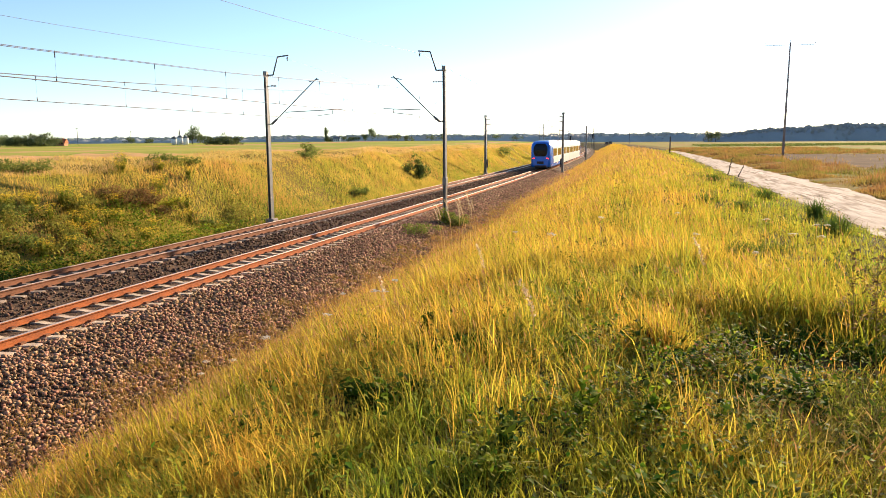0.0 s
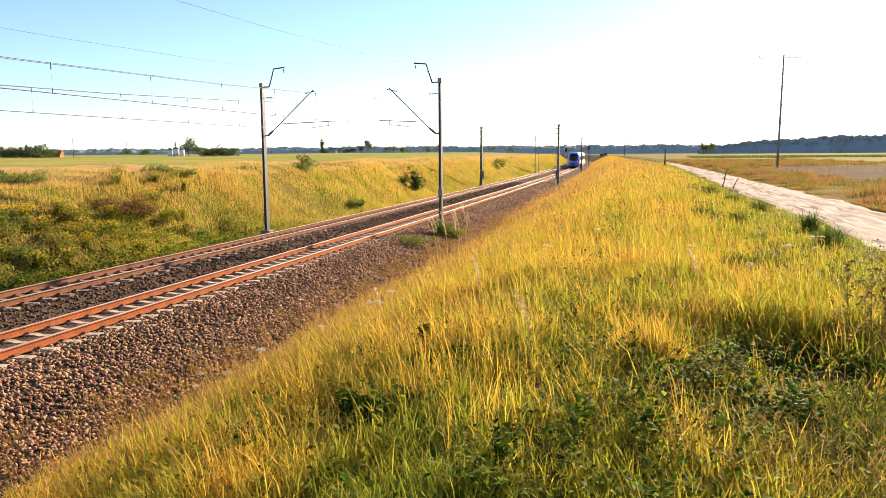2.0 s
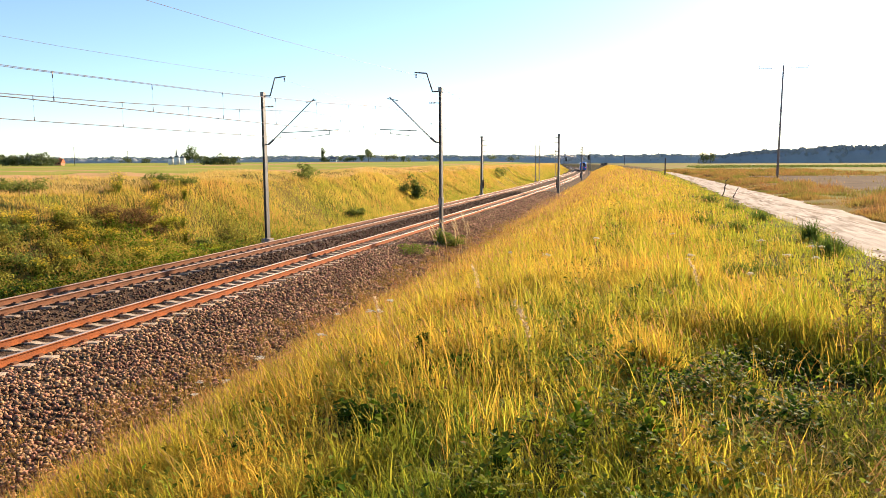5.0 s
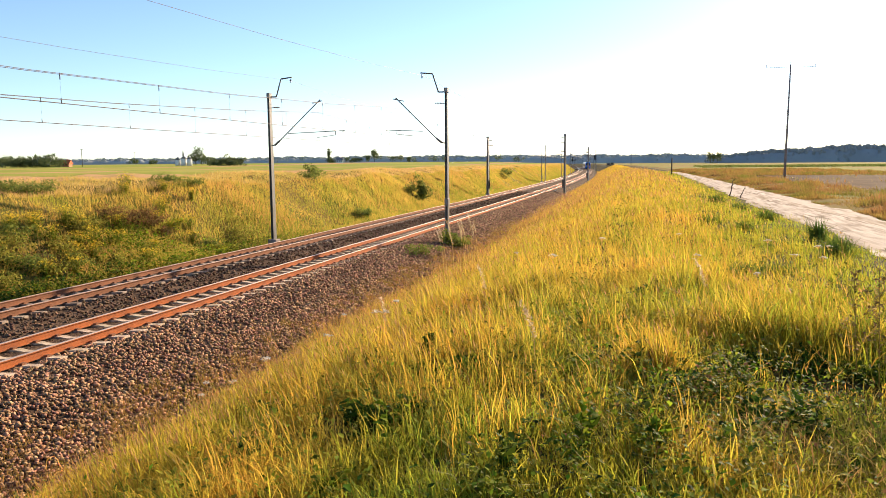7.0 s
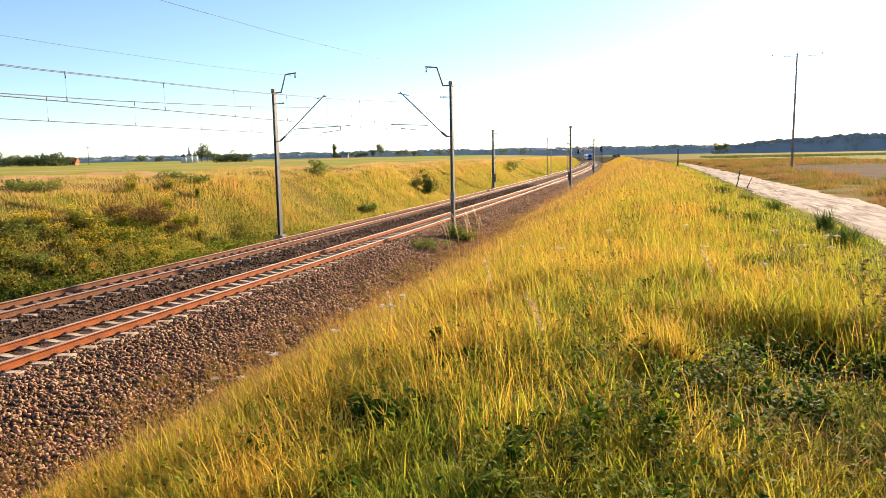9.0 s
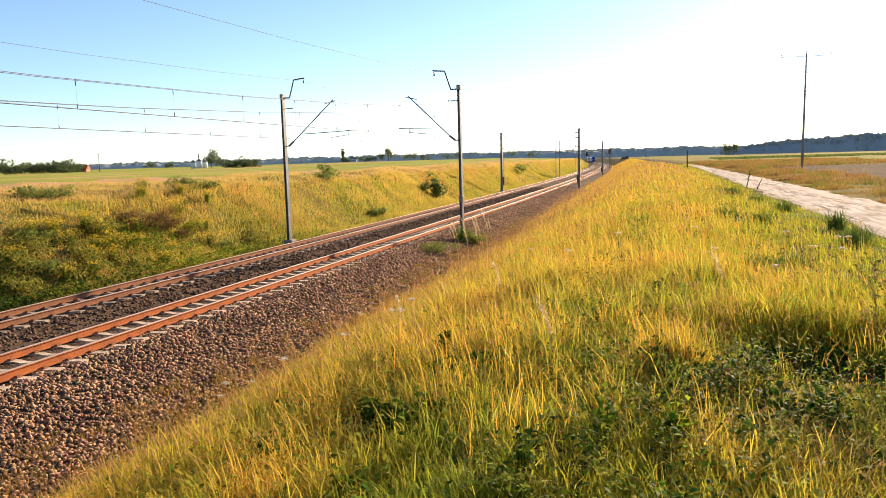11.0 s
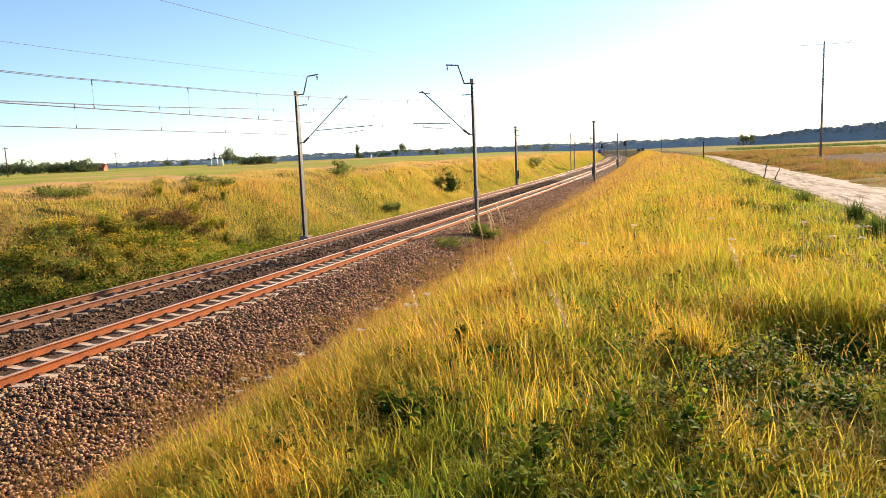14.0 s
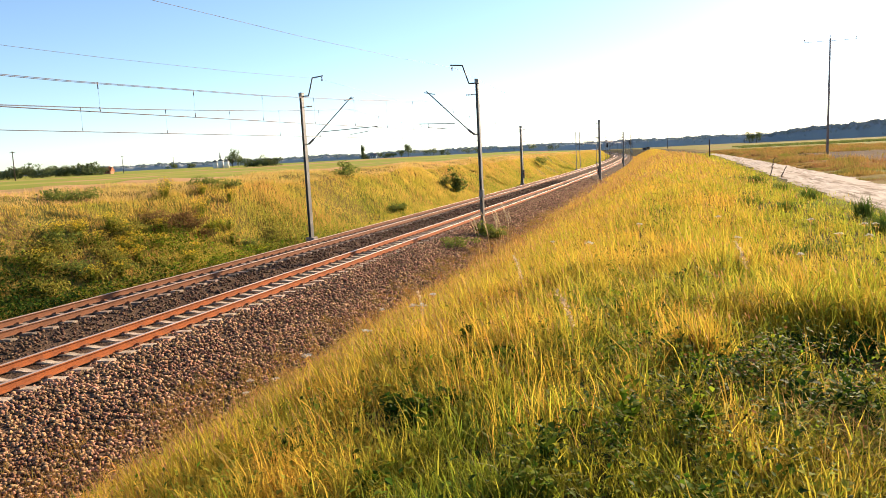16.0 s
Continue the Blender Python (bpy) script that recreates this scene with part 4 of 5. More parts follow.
    for name, sel, mt, lab in (("crest_grass", crest, TAN_BLADES, "dry tan grass along the far bank's crest"), ("bank_grass", ~low & ~crest, GRASS_LEFT, "tall late-summer grass on the far bank"), ("green_bank_grass", low, GREEN_LEFT, "greener grass along the far bank's foot")):
        tagged(new(name, wisps(name, x[sel], y[sel], z[sel], h[sel], w[sel], mt, lean=0.4, facing=0.5)), lab, "grass", kind="stuff")
    # verge beyond the road
    n = 225000
    s = rng.uniform(0, 1, n) ** 1.5 * 150 + 12
    u = 19.7 + rng.uniform(0, 1, n) ** 1.8 * 26
    keep = (rng.uniform(0, 1, n) < 0.4 + 0.6 * growth(u, s * 0.5, 2.5, 46)) & ~((u > FIELD_U) & (s > 45) & (s < 92) & (rng.uniform(0, 1, n) < 0.985))
    s, u = s[keep], u[keep]
    x, y = from_us(u, s)
    r = np.hypot(x, y)
    h = (0.05 + 0.4 * growth(u, s * 0.5, 2.5, 46) ** 2) * np.interp(u, [19.8, 20.5], [0.45, 1]) * rng.uniform(0.5, 1.3, len(x))
    tagged(new("verge_grass", wisps("verge_grass", x, y, ground_z(u, s) - 0.02, h, (0.006 + 0.0007 * r) * rng.uniform(0.6, 1.4, len(x)), VERGE_BLADES)), "patchy dry grass beyond the dirt road", "grass", kind="stuff")
    # thin dry tufts at the edge of the ballast
    n = 42000
    s = rng.uniform(0, 1, n) ** 1.7 * 70 + 4
    u = rng.normal(4.2, 0.7, n)
    keep = (growth(u, s, 0.9, 53) > rng.uniform(0.25, 0.9, n)) & (u > 2.5)
    s, u = s[keep], u[keep]
    x, y = from_us(u, s)
    h = rng.uniform(0.08, 0.34, len(x)) * np.interp(u, [3, 4.6], [0.45, 1])
    tagged(new("edge_weeds", wisps("edge_weeds", x, y, ground_z(u, s) - 0.02, h, 0.004 + 0.0006 * np.hypot(x, y), DRY, lean=0.6)), "thin dry weeds along the ballast edge", "weeds", kind="stuff")
    # brown weeds in tufts out on the ballast's edge
    k = 300
    cs, cu = rng.uniform(0, 1, k) ** 1.5 * 48 + 4.5, rng.uniform(3.1, 4.8, k)
    per = 42
    s, u = np.repeat(cs, per) + rng.normal(0, 0.13, k * per), np.repeat(cu, per) + rng.normal(0, 0.11, k * per)
    x, y = from_us(u, s)
    h = rng.uniform(0.05, 0.24, len(x)) * np.repeat(rng.uniform(0.5, 1.2, k), per)
    tagged(new("edge_tufts", wisps("edge_tufts", x, y, ground_z(u, s) - 0.01, h, 0.004 + 0.0006 * np.hypot(x, y), EDGE_TUFT, lean=0.7)), "low brown weed tufts on the ballast edge", "weeds", kind="stuff")


def build_stones():
    """Crushed ballast stones: knocked-about blocks, thickest on the camera's side and near it, larger farther off."""
    n = 140000
    s = rng.uniform(0, 1, n) ** 2.2 * 95 + 3.5
    u = rng.uniform(-6.6, 4.9, n)
    keep = rng.uniform(0, 1, n) < np.where(u > 0.9, 1.0, np.where((u < -1.3) & (u > -2.8), 0.33, 0.14))
    keep &= ~((u > 3.9) & (rng.uniform(0, 1, n) < (u - 3.9) * 0.8))
    # sleepers stay clear
    over = (np.abs((s / 0.63 + 0.5) % 1.0 - 0.5) * 0.63 < 0.15) & ((np.abs(u) < 1.33) | (np.abs(u + SPACING) < 1.33))
    keep &= ~over & (np.abs(np.abs(u) - 0.75) > 0.1) & (np.abs(np.abs(u + SPACING) - 0.75) > 0.1)
    s, u = s[keep], u[keep]
    n = len(s)
    x, y = from_us(u, s)
    size = rng.uniform(0.021, 0.040, n) * np.interp(s, [3, 20, 65, 120], [0.95, 1.2, 2.0, 2.8])
    z = ground_z(u, s) + size * np.where((np.abs(u) < 0.7) | (np.abs(u + SPACING) < 0.7), -0.3, rng.uniform(0.1, 1.0, n))
    block = np.array([(x, y, z) for z in (-1, 1) for y in (-1, 1) for x in (-1, 1)], float) * 0.72
    tri = np.array([(0, 2, 3), (0, 3, 1), (4, 5, 7), (4, 7, 6), (0, 1, 5), (0, 5, 4), (2, 6, 7), (2, 7, 3), (0, 4, 6), (0, 6, 2), (1, 3, 7), (1, 7, 5)])
    V = (block[None] + rng.normal(0, 0.2, (n, 8, 3))) * rng.uniform(0.65, 1.3, (n, 1, 3))
    a, b = rng.uniform(0, math.tau, n), rng.uniform(0, math.tau, n)
    ca, sa, cb, sb = np.cos(a), np.sin(a), np.cos(b), np.sin(b)
    Rz = np.zeros((n, 3, 3)); Rz[:, 0, 0] = ca; Rz[:, 0, 1] = -sa; Rz[:, 1, 0] = sa; Rz[:, 1, 1] = ca; Rz[:, 2, 2] = 1
    Rx = np.zeros((n, 3, 3)); Rx[:, 0, 0] = 1; Rx[:, 1, 1] = cb; Rx[:, 1, 2] = -sb; Rx[:, 2, 1] = sb; Rx[:, 2, 2] = cb
    V = np.einsum("nij,njk,nvk->nvi", Rz, Rx, V) * np.array([1, 1, 0.8]) * size[:, None, None] + np.stack([x, y, z], -1)[:, None, :]
    near = u > 0.78
    for name, sel, mt, lab in (("ballast", near, STONE, "loose brown crushed stone ballast along the railway"), ("stained_ballast", ~near, STONE_DARK, "dark stained ballast between the two tracks")):
        k = int(sel.sum())
        loops = (np.arange(k)[:, None, None] * 8 + tri[None]).ravel()
        tagged(new(name, arrays(name, V[sel].reshape(-1, 3), loops, np.full(k * 12, 3), mt)), lab, "ballast", kind="stuff")


def crown_mesh(name, n, rx, ry, rz, leaf, mat, seed, lumps=7, zc=0.0):
    """Many small leaf clumps spread over uneven lumps: gaps and a ragged outline."""
    g = np.random.default_rng(seed)
    centres = g.normal(0, 0.45, (lumps, 3)) * np.array([rx, ry, rz * 0.8])
    radii = g.uniform(0.35, 0.6, lumps)
    k = g.integers(0, lumps, n)
    v = g.normal(0, 1, (n, 3))
    v /= np.linalg.norm(v, axis=1)[:, None]
    P = centres[k] + v * (radii[k] * g.uniform(0.55, 1.05, n))[:, None] * np.array([rx, ry, rz])
    P[:, 2] += zc
    d1, d2 = g.normal(0, 1, (n, 3)), g.normal(0, 1, (n, 3))
    d1 /= np.linalg.norm(d1, axis=1)[:, None]
    d2 /= np.linalg.norm(d2, axis=1)[:, None]
    l = leaf * g.uniform(0.6, 1.5, n)[:, None]
    V = np.stack([P - d1 * l, P + d2 * l * 0.5, P + d1 * l, P - d2 * l * 0.5], 1).reshape(-1, 3)
    loops = np.arange(n * 4)
    return arrays(name, V, loops, np.full(n, 4), mat)


def build_forest():
    """Distant woods: ragged belts of close-set crowns made of many small leaf clumps."""
    def belt(name, a0, a1, dist, depth, profile, seed, count, leaf_mat, label):
        g = np.random.default_rng(seed)
        n = 12
        a = g.uniform(a0, a1, count)
        h = np.interp(a, *profile) * g.uniform(0.92, 1.02, count) * (1 + 0.05 * np.sin(a * 1.1) + 0.04 * np.sin(a * 5.3 + 1) + 0.03 * np.sin(a * 13.0))
        r = dist + g.uniform(0, depth, count)
        q = g.uniform(0.05, 1.0, (count, n)) ** 0.75
        mid = np.stack([r * np.sin(np.radians(a)), r * np.cos(np.radians(a)), np.full(count, 1.5)], -1)
        wide = h[:, None] * 0.42 * (1.05 - q ** 2 * 0.85)
        P = (mid[:, None] + np.stack([g.normal(0, 0.6, (count, n)) * wide, g.normal(0, 0.6, (count, n)) * wide, q * h[:, None]], -1)).reshape(-1, 3)
        aa = np.repeat(np.radians(a), n) + g.normal(0, 0.45, count * n)
        d1 = np.stack([g.normal(0, 0.25, count * n), g.normal(0, 0.25, count * n), np.ones(count * n)], -1)
        d2 = np.stack([np.cos(aa), -np.sin(aa), g.normal(0, 0.25, count * n)], -1)
        l = np.repeat(h, n)[:, None] * 0.14
        V = np.stack([P - d1 * l, P + d2 * l * 0.8, P + d1 * l, P - d2 * l * 0.8], 1).reshape(-1, 3)
        # the dense inside of the belt, an uneven mound that the crowns stand out of
        b = np.arange(a0, a1, 0.12)
        hb = np.interp(b, *profile) * (1 + 0.05 * np.sin(b * 1.1) + 0.04 * np.sin(b * 5.3 + 1) + 0.03 * np.sin(b * 13.0)) * g.uniform(0.86, 0.94, len(b))
        sb, cb = np.sin(np.radians(b)), np.cos(np.radians(b))
        rings = np.stack([np.stack([(dist + dr) * sb, (dist + dr) * cb, 1.0 + hb * f], -1) for dr, f in ((-6, 0.0), (-3, 0.55), (0, 0.85), (10, 1.02), (depth, 0.9), (depth + 8, 0.0))], 1)
        i = (np.arange(len(b) - 1)[:, None] * 6 + np.arange(5)[None]).ravel()
        quads = np.stack([i, i + 1, i + 7, i + 6], -1) + len(V)
        loops = np.concatenate([np.arange(len(V)), quads.ravel()])
        tagged(new(name, arrays(name, np.concatenate([V, rings.reshape(-1, 3)]), loops, np.full(count * n + len(quads), 4), leaf_mat)), label, "forest", kind="stuff")
    belt("far_woods", -75, 12, 1000, 90, ((-75, -40, -20, 0, 12), (10.2, 10.6, 12.0, 11.4, 10)), 3, 5600, HAZED_WOODS, "distant mixed woods along the horizon, haze mixed into their leaf colour")
    belt("forest", 4.0, 45, 700, 70, ((4, 6, 9.5, 15, 45), (5.5, 8.2, 12.4, 14.0, 14.4)), 4, 3600, HAZED_FOREST, "dark forest edge beyond the fields, haze mixed into its leaf colour")


def build_bush(x, y, w, h, seed, label, mat=None):
    u, s = to_us(x, y)
    z = float(ground_z(u, s))
    bush = empty("bush", pose(x, y, z))
    bm = bmesh.new()
    g = random.Random(seed)
    for k in range(6):
        a = g.uniform(0, math.tau)
        tube(bm, (0, 0, -0.1), (math.cos(a) * w * 0.3, math.sin(a) * w * 0.3, h * g.uniform(0.3, 0.6)), 0.012, 0.005, n=4)
    tagged(part("stem", bm, BARK, bush), kind="stuff")
    ob = new("foliage", crown_mesh("foliage", 900, w * 0.6, w * 0.6, h * 0.5, 0.02 + 0.045 * h, mat or LEAF, seed, lumps=12, zc=h * 0.42))
    ob.parent = bush
    tagged(ob, kind="stuff")
    return tagged(bush, label, "bush")


def build_tree(x, y, w, h, seed, label, z=None, n=1400, low=False):
    u, s = to_us(x, y)
    z = float(ground_z(u, s)) if z is None else z
    tree = empty("tree", pose(x, y, z))
    g = random.Random(seed)
    bm = bmesh.new()
    tube(bm, (0, 0, -0.3), (0.1, 0, h * 0.45), h * 0.022, h * 0.014)
    tube(bm, (0.1, 0, h * 0.45), (0, 0, h * 0.85), h * 0.014, h * 0.004)
    for k in range(7):
        a, zz = g.uniform(0, math.tau), h * g.uniform(0.3, 0.7)
        tube(bm, (0.05, 0, zz), (math.cos(a) * w * 0.4, math.sin(a) * w * 0.4, zz + h * 0.18), h * 0.008, h * 0.003, n=5)
    part("trunk", bm, BARK, tree)
    ob = new("crown", crown_mesh("crown", n, w * 0.6, w * 0.6, h * (0.5 if low else 0.42), h * (0.07 if low else 0.045), TREE_LEAF, seed, lumps=11, zc=h * (0.40 if low else 0.56)))
    ob.parent = tree
    return tagged(tree, label, "tree")


def bearing(x_deg, d):
    """A plan position d metres off at a bearing clockwise from +y."""
    return d * math.sin(radians(x_deg)), d * math.cos(radians(x_deg))


def build_pole(x, y, h, lean=0.0):
    u, s = to_us(x, y)
    z = float(ground_z(u, s))
    pole = empty("power_pole", pose(x, y, z, 0, lean, 0))
    bm = bmesh.new()
    tube(bm, (0, 0, -0.3), (0, 0, h), 0.135, 0.07, n=10)
    part("shaft", bm, POLE_CONCRETE, pole)
    bm = bmesh.new()
    box(bm, -2.45, 2.45, -0.025, 0.025, h - 0.3, h - 0.26)
    part("crossarm", bm, ARM, pole)
    for xx in (-2.4, 0, 2.4):
        bm = bmesh.new()
        zb = h - 0.26 if xx else h
        tube(bm, (xx, 0, zb), (xx, 0, zb + 0.12), 0.015)
        for k in range(2):
            tube(bm, (xx, 0, zb + 0.12 + k * 0.08), (xx, 0, zb + 0.18 + k * 0.08), 0.05, 0.035)
        part("insulator", bm, INSULATOR, pole)
    return tagged(pole, "slender concrete power pole with a crossarm and insulators", "power pole", "power poles")


def ground_at(x, y):
    u, s = to_us(x, y)
    return float(ground_z(u, s))


def leaf_mesh(name, P, size, up, mat, g):
    """Folded, pointed leaves: four triangles each, spreading from the points P."""
    n = len(P)
    a = g.uniform(0, math.tau, n)
    out = np.stack([np.cos(a), np.sin(a), up], -1)
    out /= np.linalg.norm(out, axis=1)[:, None]
    side = np.stack([-np.sin(a), np.cos(a), g.normal(0, 0.25, n)], -1)
    nor = np.cross(out, side)
    L = size[:, None]
    droop = np.stack([np.zeros(n), np.zeros(n), -0.25 * size * g.uniform(0.2, 1.3, n)], -1)
    V = np.stack([P, P + out * L * 0.45 + side * L * 0.27 + nor * L * 0.08, P + out * L * 0.5, P + out * L * 0.45 - side * L * 0.27 + nor * L * 0.08, P + out * L + droop], 1).reshape(-1, 3)
    loops = (np.arange(n)[:, None] * 5 + np.array([[0, 1, 2, 0, 2, 3, 1, 4, 2, 2, 4, 3]])).ravel()
    return arrays(name, V, loops, np.full(n * 4, 3), mat)


def build_weed(x, y, size, seed, label, mat, name="leafy_weed"):
    """A rosette of stems with broad leaves up each of them."""
    g = np.random.default_rng(seed)
    weed = empty(name, pose(x, y, ground_at(x, y) - 0.01))
    bm = bmesh.new()
    P, S = [], []
    for k in range(7):
        a, r, h = g.uniform(0, math.tau), g.uniform(0.05, 0.55) * size, g.uniform(0.35, 1.0) * size
        top = Vector((math.cos(a) * r, math.sin(a) * r, h))
        tube(bm, (0, 0, 0), top, 0.004, 0.002, n=4)
        for j in range(9):
            P.append(top * (0.35 + 0.65 * j / 8) + Vector(g.normal(0, 0.02, 3)))
            S.append(size * g.uniform(0.18, 0.36) * (1.25 - 0.06 * j))
    tagged(part("stem", bm, WEED, weed), kind="stuff")
    ob = new("leaves", leaf_mesh("leaves", np.array(P), np.array(S), g.uniform(0.1, 1.6, len(P)), mat, g))
    ob.parent = weed
    tagged(ob, kind="stuff")
    return tagged(weed, label, "weed", "weeds on the bank")


def build_undergrowth():
    """Low leaves and flattened straw that fill the trampled hollow."""
    g = np.random.default_rng(21)
    n = 8500
    x, y = np.concatenate([g.normal(0.5, 0.36, n * 3 // 4), g.normal(0.1, 0.5, n - n * 3 // 4)]), np.concatenate([g.normal(4.85, 0.3, n * 3 // 4), g.normal(3.55, 0.35, n - n * 3 // 4)])
    lump = growth(x, y, 0.5, 47)
    keep = (lump > g.uniform(0.5, 0.85, n)) & (y > 2.5)
    x, y, lump = x[keep], y[keep], lump[keep]
    u, s = to_us(x, y)
    z = ground_z(u, s) + g.uniform(0.45, 1, len(x)) * 0.42 * lump ** 2 * np.interp(y, [3.2, 4.2], [0.5, 1.0])
    pick = g.uniform(0, 1, len(x))
    # The darkest leaves carry the shade between the brambles in their colour.
    for lo, hi, mt, lab in ((0.0, 0.36, DARK_WEED_SHADE, "low bramble leaves in a trampled hollow, darkened to stand for shade"), (0.36, 0.8, WEED, "green bramble leaves in a trampled hollow"), (0.8, 0.92, FORB, "yellowing bramble leaves in a trampled hollow"), (0.92, 1.0, DEAD_LEAF, "withered brown leaves in a trampled hollow")):
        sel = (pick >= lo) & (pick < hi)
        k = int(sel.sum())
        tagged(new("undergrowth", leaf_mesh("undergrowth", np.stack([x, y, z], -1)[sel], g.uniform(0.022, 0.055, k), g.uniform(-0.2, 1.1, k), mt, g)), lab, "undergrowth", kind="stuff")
    # herbs low among the grass near the camera
    m = 21000
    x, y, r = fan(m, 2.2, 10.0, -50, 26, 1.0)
    u, s = to_us(x, y)
    thick = growth(x, y, 0.8, 48)
    keep = (u > 6.5) & (u < 17.0) & (thick * np.interp(x, [-3.0, 0.0], [0.55, 1.0]) > g.uniform(0.25, 1.0, m))
    x, y, u, s, thick = x[keep], y[keep], u[keep], s[keep], thick[keep]
    z = ground_z(u, s) + g.uniform(0, 1, len(x)) * (0.08 + 0.26 * thick)
    pick = growth(x, y, 1.3, 49) + g.normal(0, 0.2, len(x))
    for lo, hi, mt, lab in ((-9, 0.05, DARK_WEED_SHADE, "deep green herbs low among the grass"), (0.05, 0.5, WEED, "green herbs low among the grass"), (0.5, 9, FORB, "yellow-green herbs low among the grass")):
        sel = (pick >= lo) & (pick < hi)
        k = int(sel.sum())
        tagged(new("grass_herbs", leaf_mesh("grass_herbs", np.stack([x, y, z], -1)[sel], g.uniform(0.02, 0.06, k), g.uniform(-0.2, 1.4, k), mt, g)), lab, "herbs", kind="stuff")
    # small leaves between the grass stalks, in the fan that the camera sees
    m = 45000
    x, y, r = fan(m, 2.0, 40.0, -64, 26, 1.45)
    u, s = to_us(x, y)
    keep = (u > 5.0) & (u < 16.8) & (drift(x * 1.7 + 4, y * 1.7) > g.uniform(0.2, 0.9, m))
    x, y, r, u, s = x[keep], y[keep], r[keep], u[keep], s[keep]
    z = ground_z(u, s) + g.uniform(0, 0.26, len(x))
    tagged(new("meadow_herbs", leaf_mesh("meadow_herbs", np.stack([x, y, z], -1), g.uniform(0.02, 0.05, len(x)) * (1 + 0.06 * r), g.uniform(-0.2, 1.0, len(x)), FORB, g)), "small green herbs between the grass stalks", "herbs", kind="stuff")
    # lush weeds on the far bank's lower half
    m = 60000
    s, u = g.uniform(0, 1, m) ** 1.3 * 40 + 12, g.uniform(-12.5, -6.8, m)
    x, y = from_us(u, s)
    d = np.maximum(drift(x * 1.3 + 2, y * 0.9), np.interp(u, [-8.6, -7.6], [0, 0.7]))
    keep = d * np.interp(u, [-12.0, -10.0, -7.4], [0.1, 0.75, 1.15]) * np.interp(s, [12, 28, 45], [1.5, 1.0, 0.25]) > g.uniform(0.15, 1.0, m)
    x, y, u, s, d = x[keep], y[keep], u[keep], s[keep], d[keep]
    z = ground_z(u, s) + g.uniform(0, 1, len(x)) * (0.12 + 0.5 * d)
    pick = drift(x * 0.8, y * 0.6 + 5) + g.normal(0, 0.15, len(x)) > 0.5
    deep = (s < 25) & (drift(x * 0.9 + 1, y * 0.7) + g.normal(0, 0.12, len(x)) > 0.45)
    for sel, mt, lab in ((deep, DARK_WEED_SHADE, "deep green weeds at the far bank's foot"), (pick & ~deep, BRAMBLE, "dark olive weeds on the far bank"), (~pick & ~deep, WEED, "green leafy weeds on the far bank")):
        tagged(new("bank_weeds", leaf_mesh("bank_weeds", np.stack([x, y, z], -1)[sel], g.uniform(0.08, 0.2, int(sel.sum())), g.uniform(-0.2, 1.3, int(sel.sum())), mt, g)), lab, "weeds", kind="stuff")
    n = 6500
    x, y = g.normal(1.15, 0.6, n), g.normal(3.85, 0.38, n)
    keep = growth(x, y, 0.45, 50) > g.uniform(0.1, 0.9, n)
    x, y = x[keep], y[keep]
    u, s = to_us(x, y)
    tagged(new("trampled_grass", blades("trampled_grass", x, y, ground_z(u, s) - 0.01, g.uniform(0.08, 0.24, len(x)), g.uniform(0.003, 0.008, len(x)), GRASS_GREEN, lean=0.65, curl=0.5)), "short trampled green grass round the hollow", "grass", kind="stuff")
    n = 1700
    x, y = g.normal(1.05, 0.6, n), g.normal(4.1, 0.4, n)
    u, s = to_us(x, y)
    tagged(new("flattened_straw", blades("flattened_straw", x, y, ground_z(u, s) + g.uniform(0.0, 0.1, n), g.uniform(0.1, 0.28, n), g.uniform(0.003, 0.008, n), STRAW_GRASS, lean=1.1, curl=0.2)), "flattened straw-coloured grass in the hollow", "grass", kind="stuff")


def build_stalk(x, y, h, kind_of, seed):
    """A lone flowering stalk: flat white umbel, or drooping pale seed plume."""
    g = random.Random(seed)
    ng = np.random.default_rng(seed)
    umbel = kind_of == "umbel"
    st = empty("umbel_flower" if umbel else "reed_grass", pose(x, y, ground_at(x, y) - 0.02))
    bm = bmesh.new()
    lean = Vector((g.uniform(-0.16, 0.02), g.uniform(-0.08, 0.08), 0)) * h
    top = Vector((0, 0, h)) + lean
    midp = Vector((0, 0, h * 0.55)) + lean * 0.3
    tube(bm, (0, 0, 0), midp, 0.004, 0.003, n=5)
    tube(bm, midp, top, 0.003, 0.002, n=5)
    heads = []
    if umbel:
        for k in range(9):
            a, r = g.uniform(0, math.tau), 0.04 * math.sqrt(g.random())
            p = top + Vector((math.cos(a) * r, math.sin(a) * r, 0.05 - 12.0 * r * r))
            tube(bm, top, p, 0.0015, n=3)
            heads += [p + Vector((ng.normal(0, 0.008), ng.normal(0, 0.008), ng.normal(0, 0.003))) for _ in range(10)]
        P = np.array(heads)
        mesh = leaf_mesh("flower_head", P, ng.uniform(0.014, 0.026, len(P)), ng.uniform(0, 0.5, len(P)), UMBEL, ng)
    else:
        n = 130
        f = ng.uniform(0, 1, n)
        P = np.array(top)[None] - np.array((top - midp).normalized())[None] * (f[:, None] * 0.28) + ng.normal(0, 0.007, (n, 3)) + np.array([-0.05, 0, -0.01])[None] * ((1 - f[:, None]) ** 2)
        mesh = leaf_mesh("seed_plume", P, ng.uniform(0.018, 0.036, n), ng.uniform(0.2, 1.6, n), PLUME, ng)
    part("stem", bm, STRAW, st)
    ob = tagged(new("flower_head" if umbel else "seed_plume", mesh), kind="stuff")
    ob.parent = st
    return tagged(st, "white umbel flower on a thin stalk" if umbel else "tall reed grass with a pale drooping seed plume", "flower" if umbel else "reed grass", "flowers on the bank" if umbel else "reed grasses on the bank")


